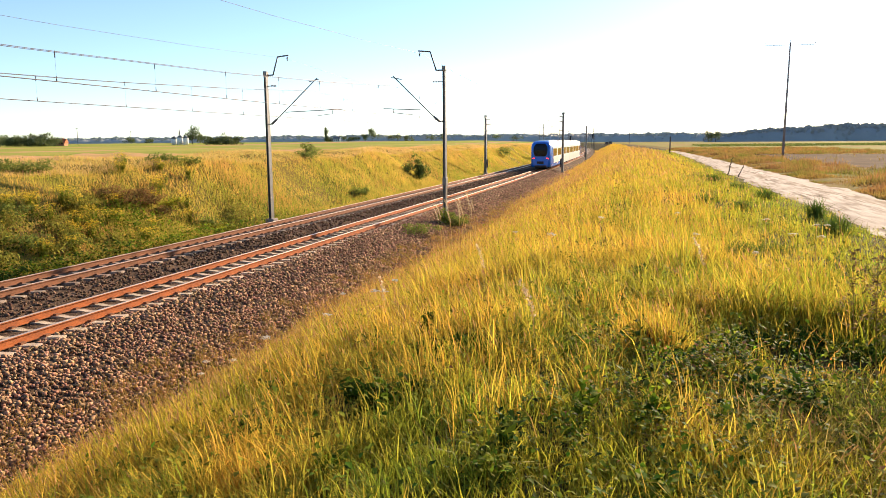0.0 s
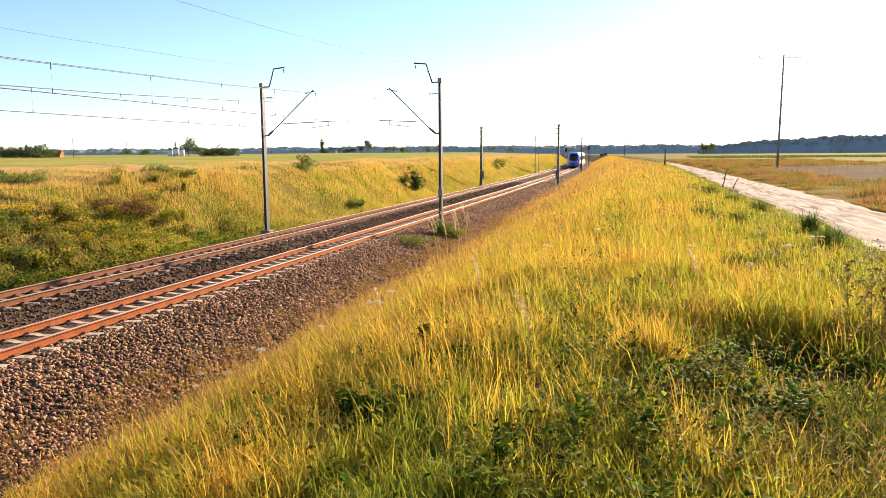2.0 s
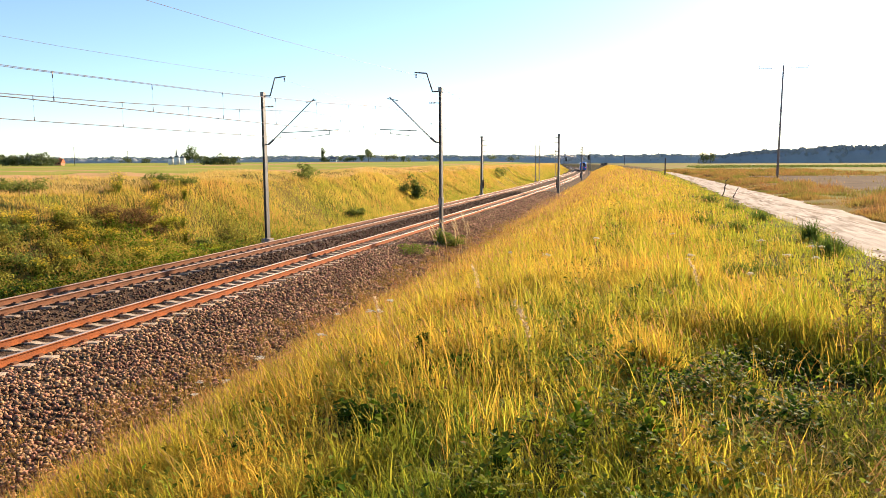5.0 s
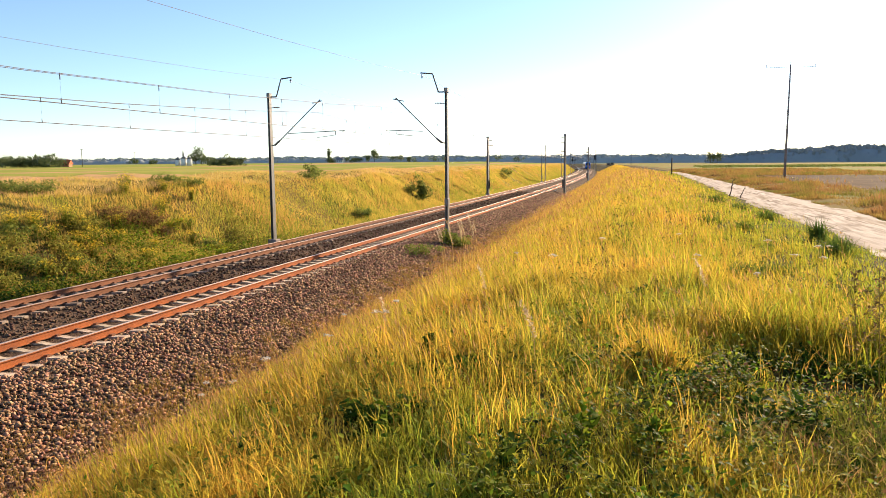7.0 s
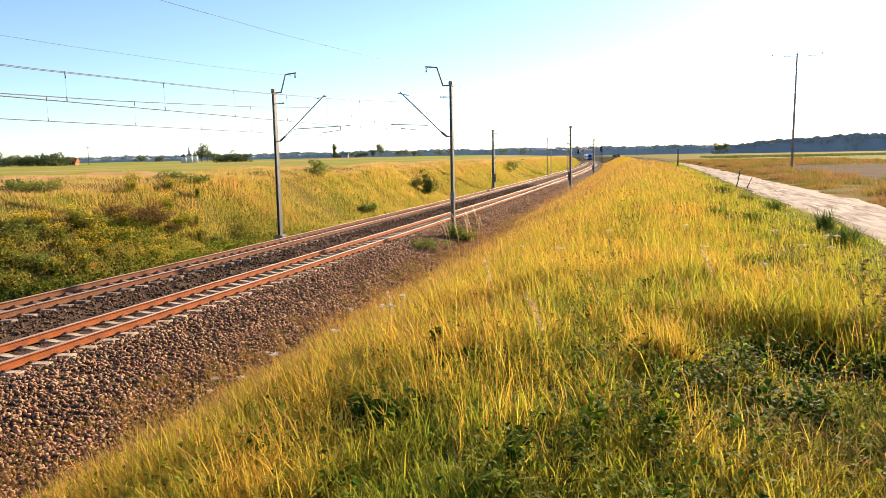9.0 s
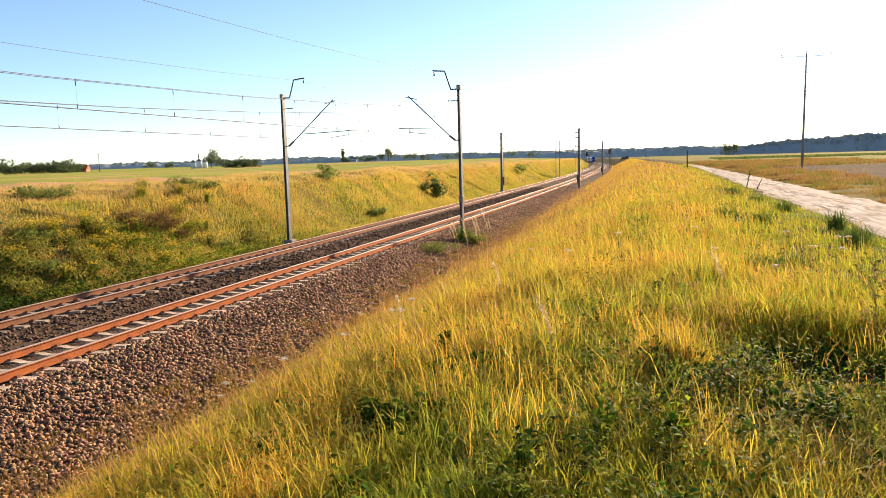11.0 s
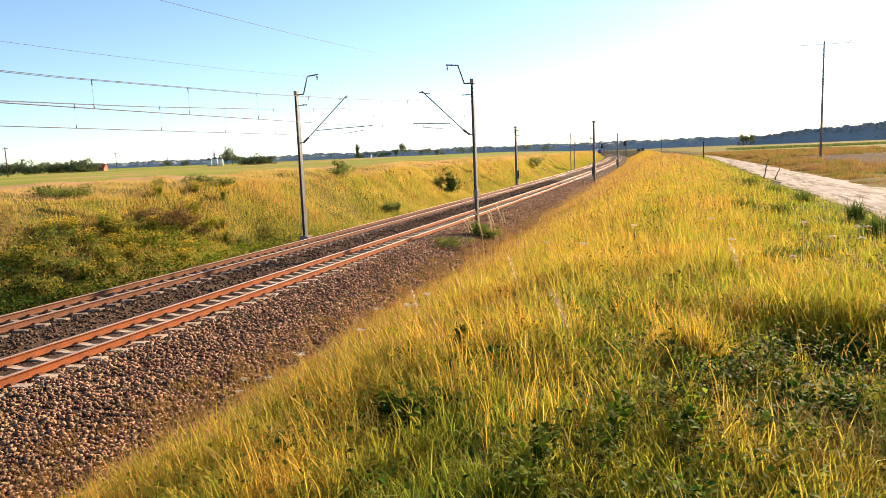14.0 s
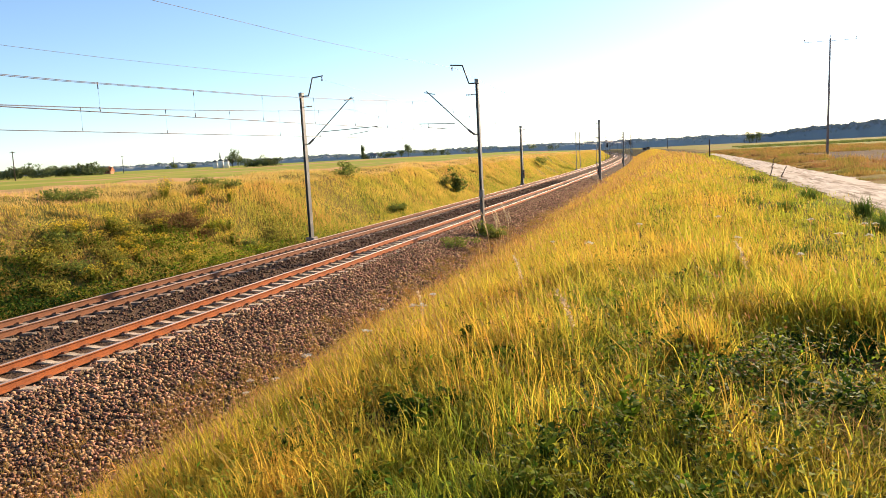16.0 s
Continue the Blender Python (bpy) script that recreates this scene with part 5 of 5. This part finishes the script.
def build_tuft(x, y, w, h, count, label):
    """A dense upright tuft of dark green blades spraying from one root."""
    spot = rng.normal(0, w * 0.16, (count, 2))
    ob = new("grass_tuft", blades("grass_tuft", spot[:, 0], spot[:, 1], np.full(count, -0.03), rng.uniform(0.45, 1.05, count) * h, rng.uniform(0.6, 1.3, count) * (0.004 + 0.0006 * math.hypot(x, y)), DEEP_TUFT, lean=0.28, curl=0.6))
    ob.matrix_basis = pose(x, y, ground_at(x, y))
    return tagged(ob, label, "grass", kind="stuff")


def build_mugwort(x, y, h, seed):
    """A tall withered stalk with side sprays of small brown leaves."""
    g = np.random.default_rng(seed)
    plant = empty("mugwort", pose(x, y, ground_at(x, y) - 0.02))
    bm = bmesh.new()
    lean = Vector((g.uniform(-0.1, 0.06), g.uniform(-0.06, 0.06), 1.0)) * h
    tube(bm, (0, 0, 0), lean, 0.0045, 0.002, n=5)
    P = []
    for k in range(16):
        f = 0.25 + 0.72 * k / 15
        a, l = g.uniform(0, math.tau), 0.16 * (1.15 - f) + 0.03
        root = lean * f
        end = root + Vector((math.cos(a) * l, math.sin(a) * l, l * 1.1))
        tube(bm, root, end, 0.002, 0.001, n=3)
        P += [tuple(root.lerp(end, q) + Vector(g.normal(0, 0.006, 3))) for q in g.uniform(0.1, 1.0, 9)]
    tagged(part("stem", bm, MUGWORT, plant), kind="stuff")
    P = np.array(P)
    ob = tagged(new("leaves", leaf_mesh("leaves", P, g.uniform(0.022, 0.055, len(P)), g.uniform(-0.3, 1.2, len(P)), MUGWORT, g)), kind="stuff")
    ob.parent = plant
    return tagged(plant, "tall withered brown mugwort stalk standing in the grass", "mugwort", "mugwort stalks")


def build_arching_stalk(x, y, h, reach, seed):
    """A pale dry stalk that bows over to the ground."""
    g = random.Random(seed)
    bm = bmesh.new()
    pts = []
    for k in range(9):
        f = k / 8
        pts.append(Vector((reach * f + g.uniform(-0.01, 0.01), g.uniform(-0.015, 0.015), h * math.sin(math.pi * (0.12 + 0.8 * f)) - 0.02)))
    pts[0].z = -0.05
    for a, b in zip(pts, pts[1:]):
        tube(bm, a, b, 0.006, 0.0055, n=5)
    for k in (5, 6, 7):
        tube(bm, pts[k], pts[k] + Vector((0.03, g.uniform(-0.05, 0.05), -0.09)), 0.004, 0.002, n=4)
    ob = part("dry_stalk", bm, STRAW)
    ob.matrix_basis = pose(x, y, ground_at(x, y), 0, 0, g.uniform(-20, 20))
    return tagged(ob, "pale dry stalk arching over beside the ballast", "dry stalk", "arching dry stalks")


def build_goldenrod(x, y, h, seed):
    g = np.random.default_rng(seed)
    plant = empty("goldenrod", pose(x, y, ground_at(x, y) - 0.05))
    bm = bmesh.new()
    P, F = [], []
    for k in range(16):
        a, r = g.uniform(0, math.tau), g.uniform(0, 0.45)
        top = Vector((math.cos(a) * r, math.sin(a) * r, h * g.uniform(0.7, 1.05)))
        tube(bm, (top.x * 0.4, top.y * 0.4, 0), top, 0.008, 0.005, n=4)
        for j in range(12):
            P.append(top * g.uniform(0.2, 0.9))
        F += [top + Vector((g.normal(0, 0.11), g.normal(0, 0.11), g.normal(0.03, 0.06))) for _ in range(11)]
    tagged(part("stem", bm, WEED, plant), kind="stuff")
    for nm, pts, size, mt in (("leaves", P, 0.13, GREEN_LEFT), ("flower_head", F, 0.09, GOLD)):
        pts = np.array(pts)
        ob = new(nm, leaf_mesh(nm, pts, g.uniform(0.6, 1.2, len(pts)) * size, g.uniform(0, 0.8, len(pts)), mt, g))
        ob.parent = plant
        tagged(ob, kind="stuff")
    return tagged(plant, "clump of yellow flowering goldenrod on the grassy bank", "goldenrod", "goldenrod clumps")


PLUME = material("pale_plumes", (0.78, 0.62, 0.42), 0.8, second=(0.5, 0.4, 0.22), scale=3, island=0.3, through_light=0.5, spec=0.03)
DEAD_LEAF = material("withered_leaves", (0.34, 0.17, 0.06), 0.8, second=(0.45, 0.28, 0.12), scale=4, island=0.4, through_light=0.35, spec=0.05)
DEEP_TUFT = material("deep_green_blades", (0.085, 0.13, 0.02), 0.6, second=(0.15, 0.18, 0.03), scale=3, island=0.4, through_light=0.45, spec=0.08)
MUGWORT = material("mugwort_leaves", (0.33, 0.22, 0.08), 0.8, second=(0.20, 0.17, 0.05), scale=4, island=0.4, through_light=0.5, spec=0.05)
STRAW_GRASS = material("flat_straw", (0.40, 0.27, 0.08), 0.7, second=(0.20, 0.21, 0.03), scale=5, island=0.6, through_light=0.45, spec=0.03)


def build_silo():
    """Pale farm silos: drums with conical roofs, one with a spire-like elevator."""
    x, y = bearing(-34.75, 450)
    silo = empty("grain_silo", pose(x, y, ground_at(x, y)))
    for dx, r, h in ((-3.6, 1.5, 3.4), (0.2, 1.8, 4.0), (4.0, 1.5, 3.6)):
        bm = bmesh.new()
        tube(bm, (dx, 0, -0.3), (dx, 0, h), r, n=20)
        part("drum", bm, PLASTER, silo)
        bm = bmesh.new()
        tube(bm, (dx, 0, h), (dx, 0, h + 1.5), r + 0.15, 0.2, n=20)
        part("cone_roof", bm, ROOF_GREY, silo)
    bm = bmesh.new()
    tube(bm, (0.0, 0, 5.6), (0.0, 0, 9.0), 0.55, 0.1, n=8)
    part("elevator_head", bm, ROOF_GREY, silo)
    return tagged(silo, "white grain silos with grey conical roofs in a field", "silo")


def build_house(x, y, w, d, wall_h, roof_h, wall_mat, roof_mat, turn, label):
    house = empty("house", pose(x, y, ground_at(x, y), 0, 0, turn))
    bm = bmesh.new()
    box(bm, -w / 2, w / 2, -d / 2, d / 2, -0.3, wall_h)
    wall = part("wall", bm, wall_mat, house)
    bm = bmesh.new()
    e = 0.35
    vs = [bm.verts.new(p) for p in ((-w / 2 - e, -d / 2 - e, wall_h), (w / 2 + e, -d / 2 - e, wall_h), (w / 2 + e, d / 2 + e, wall_h), (-w / 2 - e, d / 2 + e, wall_h), (-w / 2 - e, 0, wall_h + roof_h), (w / 2 + e, 0, wall_h + roof_h))]
    for q in ((0, 1, 5, 4), (2, 3, 4, 5), (0, 4, 3), (1, 2, 5), (0, 3, 2, 1)):
        bm.faces.new([vs[i] for i in q])
    roof = part("roof", bm, roof_mat, house)
    bm = bmesh.new()
    box(bm, w * 0.2, w * 0.2 + 0.5, -0.25, 0.25, wall_h + roof_h * 0.5, wall_h + roof_h + 0.5)
    part("chimney", bm, ROOF_RED, roof)
    for k in (-0.28, 0.0, 0.28):
        bm = bmesh.new()
        box(bm, k * w - 0.5, k * w + 0.5, -d / 2 - 0.03, -d / 2 + 0.05, 0.9, 2.1)
        part("window", bm, GLASS, wall)
    return tagged(house, label, "house")


def build_wood_pole(x, y, h, arms):
    pole = empty("utility_pole", pose(x, y, ground_at(x, y)))
    bm = bmesh.new()
    tube(bm, (0, 0, -0.3), (0, 0, h), 0.14, 0.10, n=8)
    part("shaft", bm, BARK, pole)
    for k in range(arms):
        bm = bmesh.new()
        box(bm, -0.85, 0.85, -0.06, 0.06, h - 0.4 - k * 0.8, h - 0.26 - k * 0.8)
        part("crossarm", bm, BARK, pole)
    return tagged(pole, "weathered wooden utility pole in the field", "utility pole", "utility poles")


def build_signal(u, s, h):
    sig = empty("railway_signal", pose(*place(u, s), 0, 0, along(s)))
    bm = bmesh.new()
    tube(bm, (0, 0, -0.9), (0, 0, h), 0.08, n=10)
    part("post", bm, STEEL, sig)
    bm = bmesh.new()
    box(bm, -0.36, 0.36, -0.15, 0.1, h - 1.6, h + 0.1, bevel=0.06)
    part("signal_head", bm, BLACK, sig, "black signal head")
    bm = bmesh.new()
    for z in (h - 1.3, h - 0.75, h - 0.2):
        tube(bm, (0, -0.36, z), (0, -0.14, z), 0.13, n=10)
    part("hood", bm, BLACK, sig)
    return tagged(sig, "railway colour-light signal on a grey post", "railway signal", "railway signals")


def build_car(x, y, turn):
    car = empty("car", pose(x, y, ground_at(x, y) + 0.02, 0, 0, turn))
    bm = bmesh.new()
    prof = [(-2.0, 0.3), (2.0, 0.3), (2.02, 0.65), (1.85, 0.85), (1.0, 0.92), (0.4, 1.38), (-1.2, 1.42), (-1.85, 0.95), (-2.02, 0.8)]
    sweep(bm, prof, [(lambda v, w=w: Vector((w, v[0], v[1]))) for w in (-0.82, 0.82)])
    body = part("body", bm, CARPAINT, car)
    bm = bmesh.new()
    box(bm, -0.6, 0.6, -1.86, -1.6, 1.0, 1.3)
    part("rear_window", bm, GLASS, body)
    for sx in (-0.75, 0.75):
        for yy in (-1.25, 1.25):
            bm = bmesh.new()
            tube(bm, (sx - 0.1, yy, 0.3), (sx + 0.1, yy, 0.3), 0.3, n=14)
            part("wheel", bm, RUBBER, car)
    return tagged(car, "small dark car beyond the road end, distance fitted to the camera's view", "car", "parked cars")


def build_post(x, y, h, r, label):
    bm = bmesh.new()
    tube(bm, (0, 0, -0.2), (0, 0, h), r, r * 0.85, n=8)
    tube(bm, (0, 0, h), (0, 0, h + 0.05), r * 0.85, r * 0.4, n=8)
    ob = part("wooden_post", bm, DEADWOOD)
    ob.matrix_basis = pose(x, y, ground_at(x, y))
    return tagged(ob, label, "post")


def build_dead_stalk(x, y, h, seed):
    g = random.Random(seed)
    bm = bmesh.new()
    p = Vector((0, 0, -0.05))
    for k in range(6):
        q = p + Vector((g.uniform(-0.02, 0.08), g.uniform(-0.04, 0.04), h / 6))
        tube(bm, p, q, 0.035 - 0.004 * k, 0.031 - 0.004 * k, n=6)
        if k > 1:
            tube(bm, q, q + Vector((g.uniform(-0.15, 0.15), g.uniform(-0.1, 0.1), 0.12)), 0.02, 0.008, n=5)
        p = q
    ob = part("dead_stalk", bm, DEADWOOD)
    ob.matrix_basis = pose(x, y, ground_at(x, y))
    return tagged(ob, "dark dead plant stalk beside the dirt road", "dead plant", "dead stalks")


def build_crop():
    """A strip of low green crop across the right-hand fields."""
    g = np.random.default_rng(31)
    n = 17000
    x = g.uniform(14, 330, n)
    y = 205 + 0.10 * x + g.uniform(0, 1, n) ** 1.3 * 60
    u, s = to_us(x, y)
    tagged(new("crop", wisps("crop", x, y, ground_z(u, s), g.uniform(0.35, 0.6, n), np.full(n, 0.5), CROP)), "low green crop in a strip across the fields", "crop", kind="stuff")


def build_plants():
    for k, (x, y, h) in enumerate(((-23.3, 25.3, 0.9), (-22.9, 25.7, 0.8), (-22.7, 27.8, 1.0), (-22.2, 25.5, 0.9), (-21.7, 24.0, 0.7), (-25.7, 32.1, 0.9), (-23.7, 32.3, 0.9), (-23.9, 35.0, 0.8), (-23.3, 31.5, 1.1), (-21.5, 28.4, 0.6), (-22.3, 32.4, 0.9), (-23.5, 23.8, 0.7), (-24.9, 34.0, 0.6), (-22.6, 23.8, 0.75), (-22.2, 24.7, 0.75), (-22.0, 26.6, 0.75), (-21.6, 24.8, 0.75), (-23.2, 23.6, 0.75), (-23.0, 30.9, 0.75), (-25.0, 31.1, 0.60), (-21.6, 31.6, 0.75), (-20.4, 26.6, 0.75), (-21.1, 21.7, 0.75), (-22.4, 20.8, 0.75), (-23.4, 22.6, 0.75), (-20.8, 22.9, 0.75))):
        build_goldenrod(x, y, h * 0.9, 50 + k)
    for k, (x, y, w, h) in enumerate(((-22.2, 71.9, 1.15, 2.6), (-23.2, 71.0, 1.2, 1.1), (-21.2, 52.5, 0.9, 0.75), (-20.9, 53.3, 0.8, 0.8), (-27.0, 56.5, 1.3, 1.3), (-25.6, 53.5, 1.6, 0.9), (-25.6, 35.5, 1.5, 0.7), (-25.0, 37.0, 1.2, 0.5), (-25.0, 132.8, 2.6, 2.0))):
        build_bush(x, y, w, h, 80 + k, "green scrubby bush on the grassy railway bank")
    for k, (x, y, w, h) in enumerate(((-26.1, 25.4, 1.8, 0.75), (-26.0, 27.0, 1.6, 0.6), (-21.3, 20.0, 1.3, 0.7), (-21.6, 21.4, 1.3, 0.8), (-21.0, 22.3, 1.1, 0.6), (-22.6, 21.9, 1.6, 0.8), (-21.2, 23.3, 1.1, 0.6), (-22.3, 20.8, 1.4, 0.8), (-21.1, 25.1, 1.0, 0.5), (-21.3, 32.4, 1.2, 0.4), (-21.4, 27.6, 1.2, 0.6), (-22.2, 23.4, 1.2, 0.6), (-23.2, 22.6, 1.4, 0.6))):
        build_bush(x, y, w, h, 120 + k, "dark green bramble thicket at the bank's foot", LEAF if k < 2 or k % 3 == 0 else BRAMBLE)
    q = random.Random(77)
    for k in range(14):
        s = q.uniform(14, 36)
        u = q.uniform(-11.0, -8.0)
        p = place(u, s)
        build_bush(p.x, p.y, q.uniform(0.9, 1.7), q.uniform(0.4, 0.65), 600 + k, "olive-green weedy thicket on the far bank", BRAMBLE if k % 3 else GRASS_GREEN)
    for k, (x, y, w, h) in enumerate(((-23.3, 29.6, 1.6, 0.8), (-22.9, 30.2, 1.5, 0.8), (-22.3, 30.2, 1.2, 0.6), (-23.8, 28.3, 1.6, 0.7), (-23.1, 28.5, 1.3, 0.7))):
        build_bush(x, y, w, h, 150 + k, "reddish-brown withered shrub on the bank", REDWEED)
    for k, (x, y, w, h) in enumerate(((-9.95, 31.7, 1.1, 0.6), (-9.75, 36.2, 1.0, 0.9), (-9.2, 36.6, 0.8, 0.6))):
        build_bush(x, y, w, h, 170 + k, "small green bush beside the mast footing")
    for x, y, w, h, count in ((3.67, 17.9, 0.5, 0.62, 240), (3.45, 15.2, 0.6, 0.5, 260), (3.3, 14.7, 0.5, 0.42, 180), (1.5, 11.5, 0.8, 0.3, 240), (1.1, 11.2, 0.6, 0.24, 160), (1.9, 11.9, 0.7, 0.26, 200), (2.8, 33.7, 1.0, 0.5, 240), (3.3, 22.7, 0.8, 0.35, 220), (3.0, 27.0, 0.8, 0.4, 220), (2.3, 19.5, 0.7, 0.3, 180), (1.5, 20.5, 0.8, 0.3, 180), (3.6, 24.9, 0.7, 0.3, 160), (-0.2, 14.0, 0.7, 0.26, 160), (2.6, 16.2, 0.6, 0.26, 160)):
        build_tuft(x, y, w, h, count, "dense dark green grass tuft beside the dirt road")
    for k, (x, y, h) in enumerate(((1.62, 5.75, 0.95), (1.72, 5.95, 1.05), (1.55, 6.05, 0.85), (1.85, 6.3, 1.0), (1.7, 5.5, 0.75), (1.95, 6.0, 1.05), (-4.4, 13.6, 0.8))):
        build_mugwort(x, y, h, 700 + k)
    # Low dark shrubs added where the hollows lie in shade.
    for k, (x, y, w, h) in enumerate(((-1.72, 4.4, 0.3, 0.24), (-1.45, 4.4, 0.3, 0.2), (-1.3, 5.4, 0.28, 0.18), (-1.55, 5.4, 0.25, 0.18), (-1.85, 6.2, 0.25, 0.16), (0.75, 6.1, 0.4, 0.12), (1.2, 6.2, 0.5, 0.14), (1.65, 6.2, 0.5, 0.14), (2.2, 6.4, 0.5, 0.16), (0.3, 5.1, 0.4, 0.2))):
        build_bush(x, y, w, h, 210 + k, "low leafy shrub in the trampled grass, darkened to stand for shade", DARK_WEED_SHADE)
    g = random.Random(5)
    for k in range(58):
        x, y = g.gauss(0.3, 0.5), g.gauss(4.5, 0.5)
        if k > 24:
            y = g.uniform(2.6, 4.4)
            x = g.uniform(-0.75, 0.4) * y
        if k > 42:
            x, y = g.uniform(-3.2, 2.4), g.uniform(4.4, 8.0)
        mt, lab = ((WEED, "dark green broad-leaved weed among the grass"), (FORB, "light green broad-leaved weed among the grass"), (DARK_WEED_SHADE, "deep green leafy weed low in the grass"))[k % 3]
        build_weed(x, y, g.uniform(0.12, 0.22) if mt is FORB else g.uniform(0.14, 0.32), 300 + k, lab, mt)
    for k, (x, y) in enumerate(((-2.6, 7.2), (-2.75, 7.3), (-2.45, 7.1), (-5.3, 8.0), (-5.6, 8.3), (-1.9, 11.4), (3.2, 13.8), (-3.4, 6.1), (-4.6, 7.4), (0.6, 9.5), (-1.0, 8.6), (-3.9, 9.2), (1.9, 10.4), (2.3, 11.2), (2.1, 9.8), (1.6, 10.9), (2.7, 12.3), (0.5, 12.8), (3.0, 10.1), (-0.6, 10.6), (1.2, 8.4), (-3.2, 7.0))):
        build_stalk(x, y, 0.42 + 0.04 * (k % 4), "umbel", 400 + k)
    for k, (x, y, h, reach) in enumerate(((-8.5, 8.5, 0.3, 0.6), (-8.25, 8.3, 0.22, 0.5), (-2.75, 6.9, 0.42, 0.3), (-4.4, 6.4, 0.3, 0.35))):
        build_arching_stalk(x, y, h, reach, 800 + k)
    for k in range(11):
        build_stalk(-0.25 * (14.4 + 0.4 * k) + g.uniform(-0.4, 0.4), 14.4 + 0.4 * k, 1.2 + 0.35 * g.random(), "reed", 430 + k)
    for k in range(4):
        build_stalk(g.uniform(-5.5, 2.5), g.uniform(5, 14), 0.5 + 0.2 * g.random(), "reed", 460 + k)


def build_distance():
    g = random.Random(9)
    for k in range(15):
        x, y = bearing(-50.2 + 0.53 * k + g.uniform(-0.1, 0.1), 440 + g.uniform(-8, 12))
        build_tree(x, y, g.uniform(7.5, 9.5), g.uniform(5.4, 7.6), 500 + k, "leafy green tree in a row at the field edge", n=900, low=True)
    for k, (b, d, w, h) in enumerate(((-33.9, 480, 7, 11.0), (-33.5, 485, 6, 7.5), (-33.1, 480, 5, 6.0), (-32.7, 400, 5.5, 5.3), (-32.2, 405, 5, 4.8), (-31.7, 400, 5.5, 5.2), (-31.2, 402, 5, 5.0), (-30.7, 404, 4.5, 4.8), (-24.2, 690, 3.4, 12.5), (-20.75, 690, 8, 12), (-21.25, 690, 7, 8.5), (-22.9, 690, 7, 6), (-24.1, 690, 8, 5), (-22.2, 680, 8, 5.5), (-21.9, 680, 7, 6.0), (-19.4, 690, 8, 6.5), (-18.8, 690, 9, 7.0), (-18.1, 685, 8, 5.5), (-16.2, 690, 9, 6.5), (-15.4, 690, 8, 6.0), (-11.4, 690, 9, 6.5), (-9.7, 690, 8, 6.5), (-38.0, 640, 8, 5.5), (-36.8, 640, 7, 5.0), (4.3, 690, 6, 10), (4.75, 690, 7, 9.5))):
        x, y = bearing(b, d)
        build_tree(x, y, w, h, 520 + k, "solitary green tree standing in open fields", n=900, low=h < 6)
    build_silo()
    x, y = bearing(-42.45, 452)
    build_house(x, y, 5.5, 5, 1.6, 2.2, BRICK, ROOF_RED, 20, "low farmhouse with a bright red tiled roof")
    x, y = bearing(-23.4, 690)
    build_house(x, y, 5.5, 5, 2.6, 2.2, BLUEWALL, ROOF_GREY, 15, "pale blue farmhouse with a grey gabled roof")
    for b, d, h, arms in ((-48.1, 215, 7.4, 1), (-41.4, 430, 9.4, 1), (-38.0, 620, 9.5, 1), (-1.3, 420, 7.5, 1)):
        x, y = bearing(b, d)
        build_wood_pole(x, y, h, arms)
    x, y = bearing(1.62, 106)
    build_post(x, y, 2.3, 0.09, "dark wooden post at the roadside")
    # Set beyond the road end, so the cars look small enough from the camera.
    for b, d in ((-2.95, 400), (-2.68, 398)):
        x, y = bearing(b, d)
        build_car(x, y, 4)
    build_signal(-6.6, 300, 5.7)
    build_signal(2.4, 262, 6.2)
    build_dead_stalk(3.85, 38.8, 0.9, 1)
    build_dead_stalk(4.35, 39.3, 0.55, 2)


# ---------------------------------------------------------------- build
build_ground()
build_road()
track_right = build_track(0.0, RUST, CONCRETE, "ballasted railway track with rust-orange rails and pale concrete sleepers")
track_left = build_track(-SPACING, RUST_DARK, CONCRETE_DARK, "ballasted railway track with dull brown rails and grimy sleepers")
build_overhead()
train = build_train()
build_forest()
build_pole(14.12, 87.0, 11.9, 0.6)
build_crop()
build_distance()
build_plants()
build_undergrowth()
build_grass()
build_stones()
build_sleepers(track_right, 0.0, CONCRETE)
build_sleepers(track_left, -SPACING, CONCRETE_DARK)


def motions():
    """The train leaves at a steady 45 m/s along the curve."""
    rows = []
    for k in range(0, 33):
        t = k * 0.5
        s = 99.0 + 45.0 * t
        a, b = place(0, s), place(0, s + 90.0)
        rows.append((t, pose(a.x, a.y, 0.0, 0, 0, math.degrees(math.atan2(a.x - b.x, b.y - a.y)))))
    walk(train, rows)


motions()
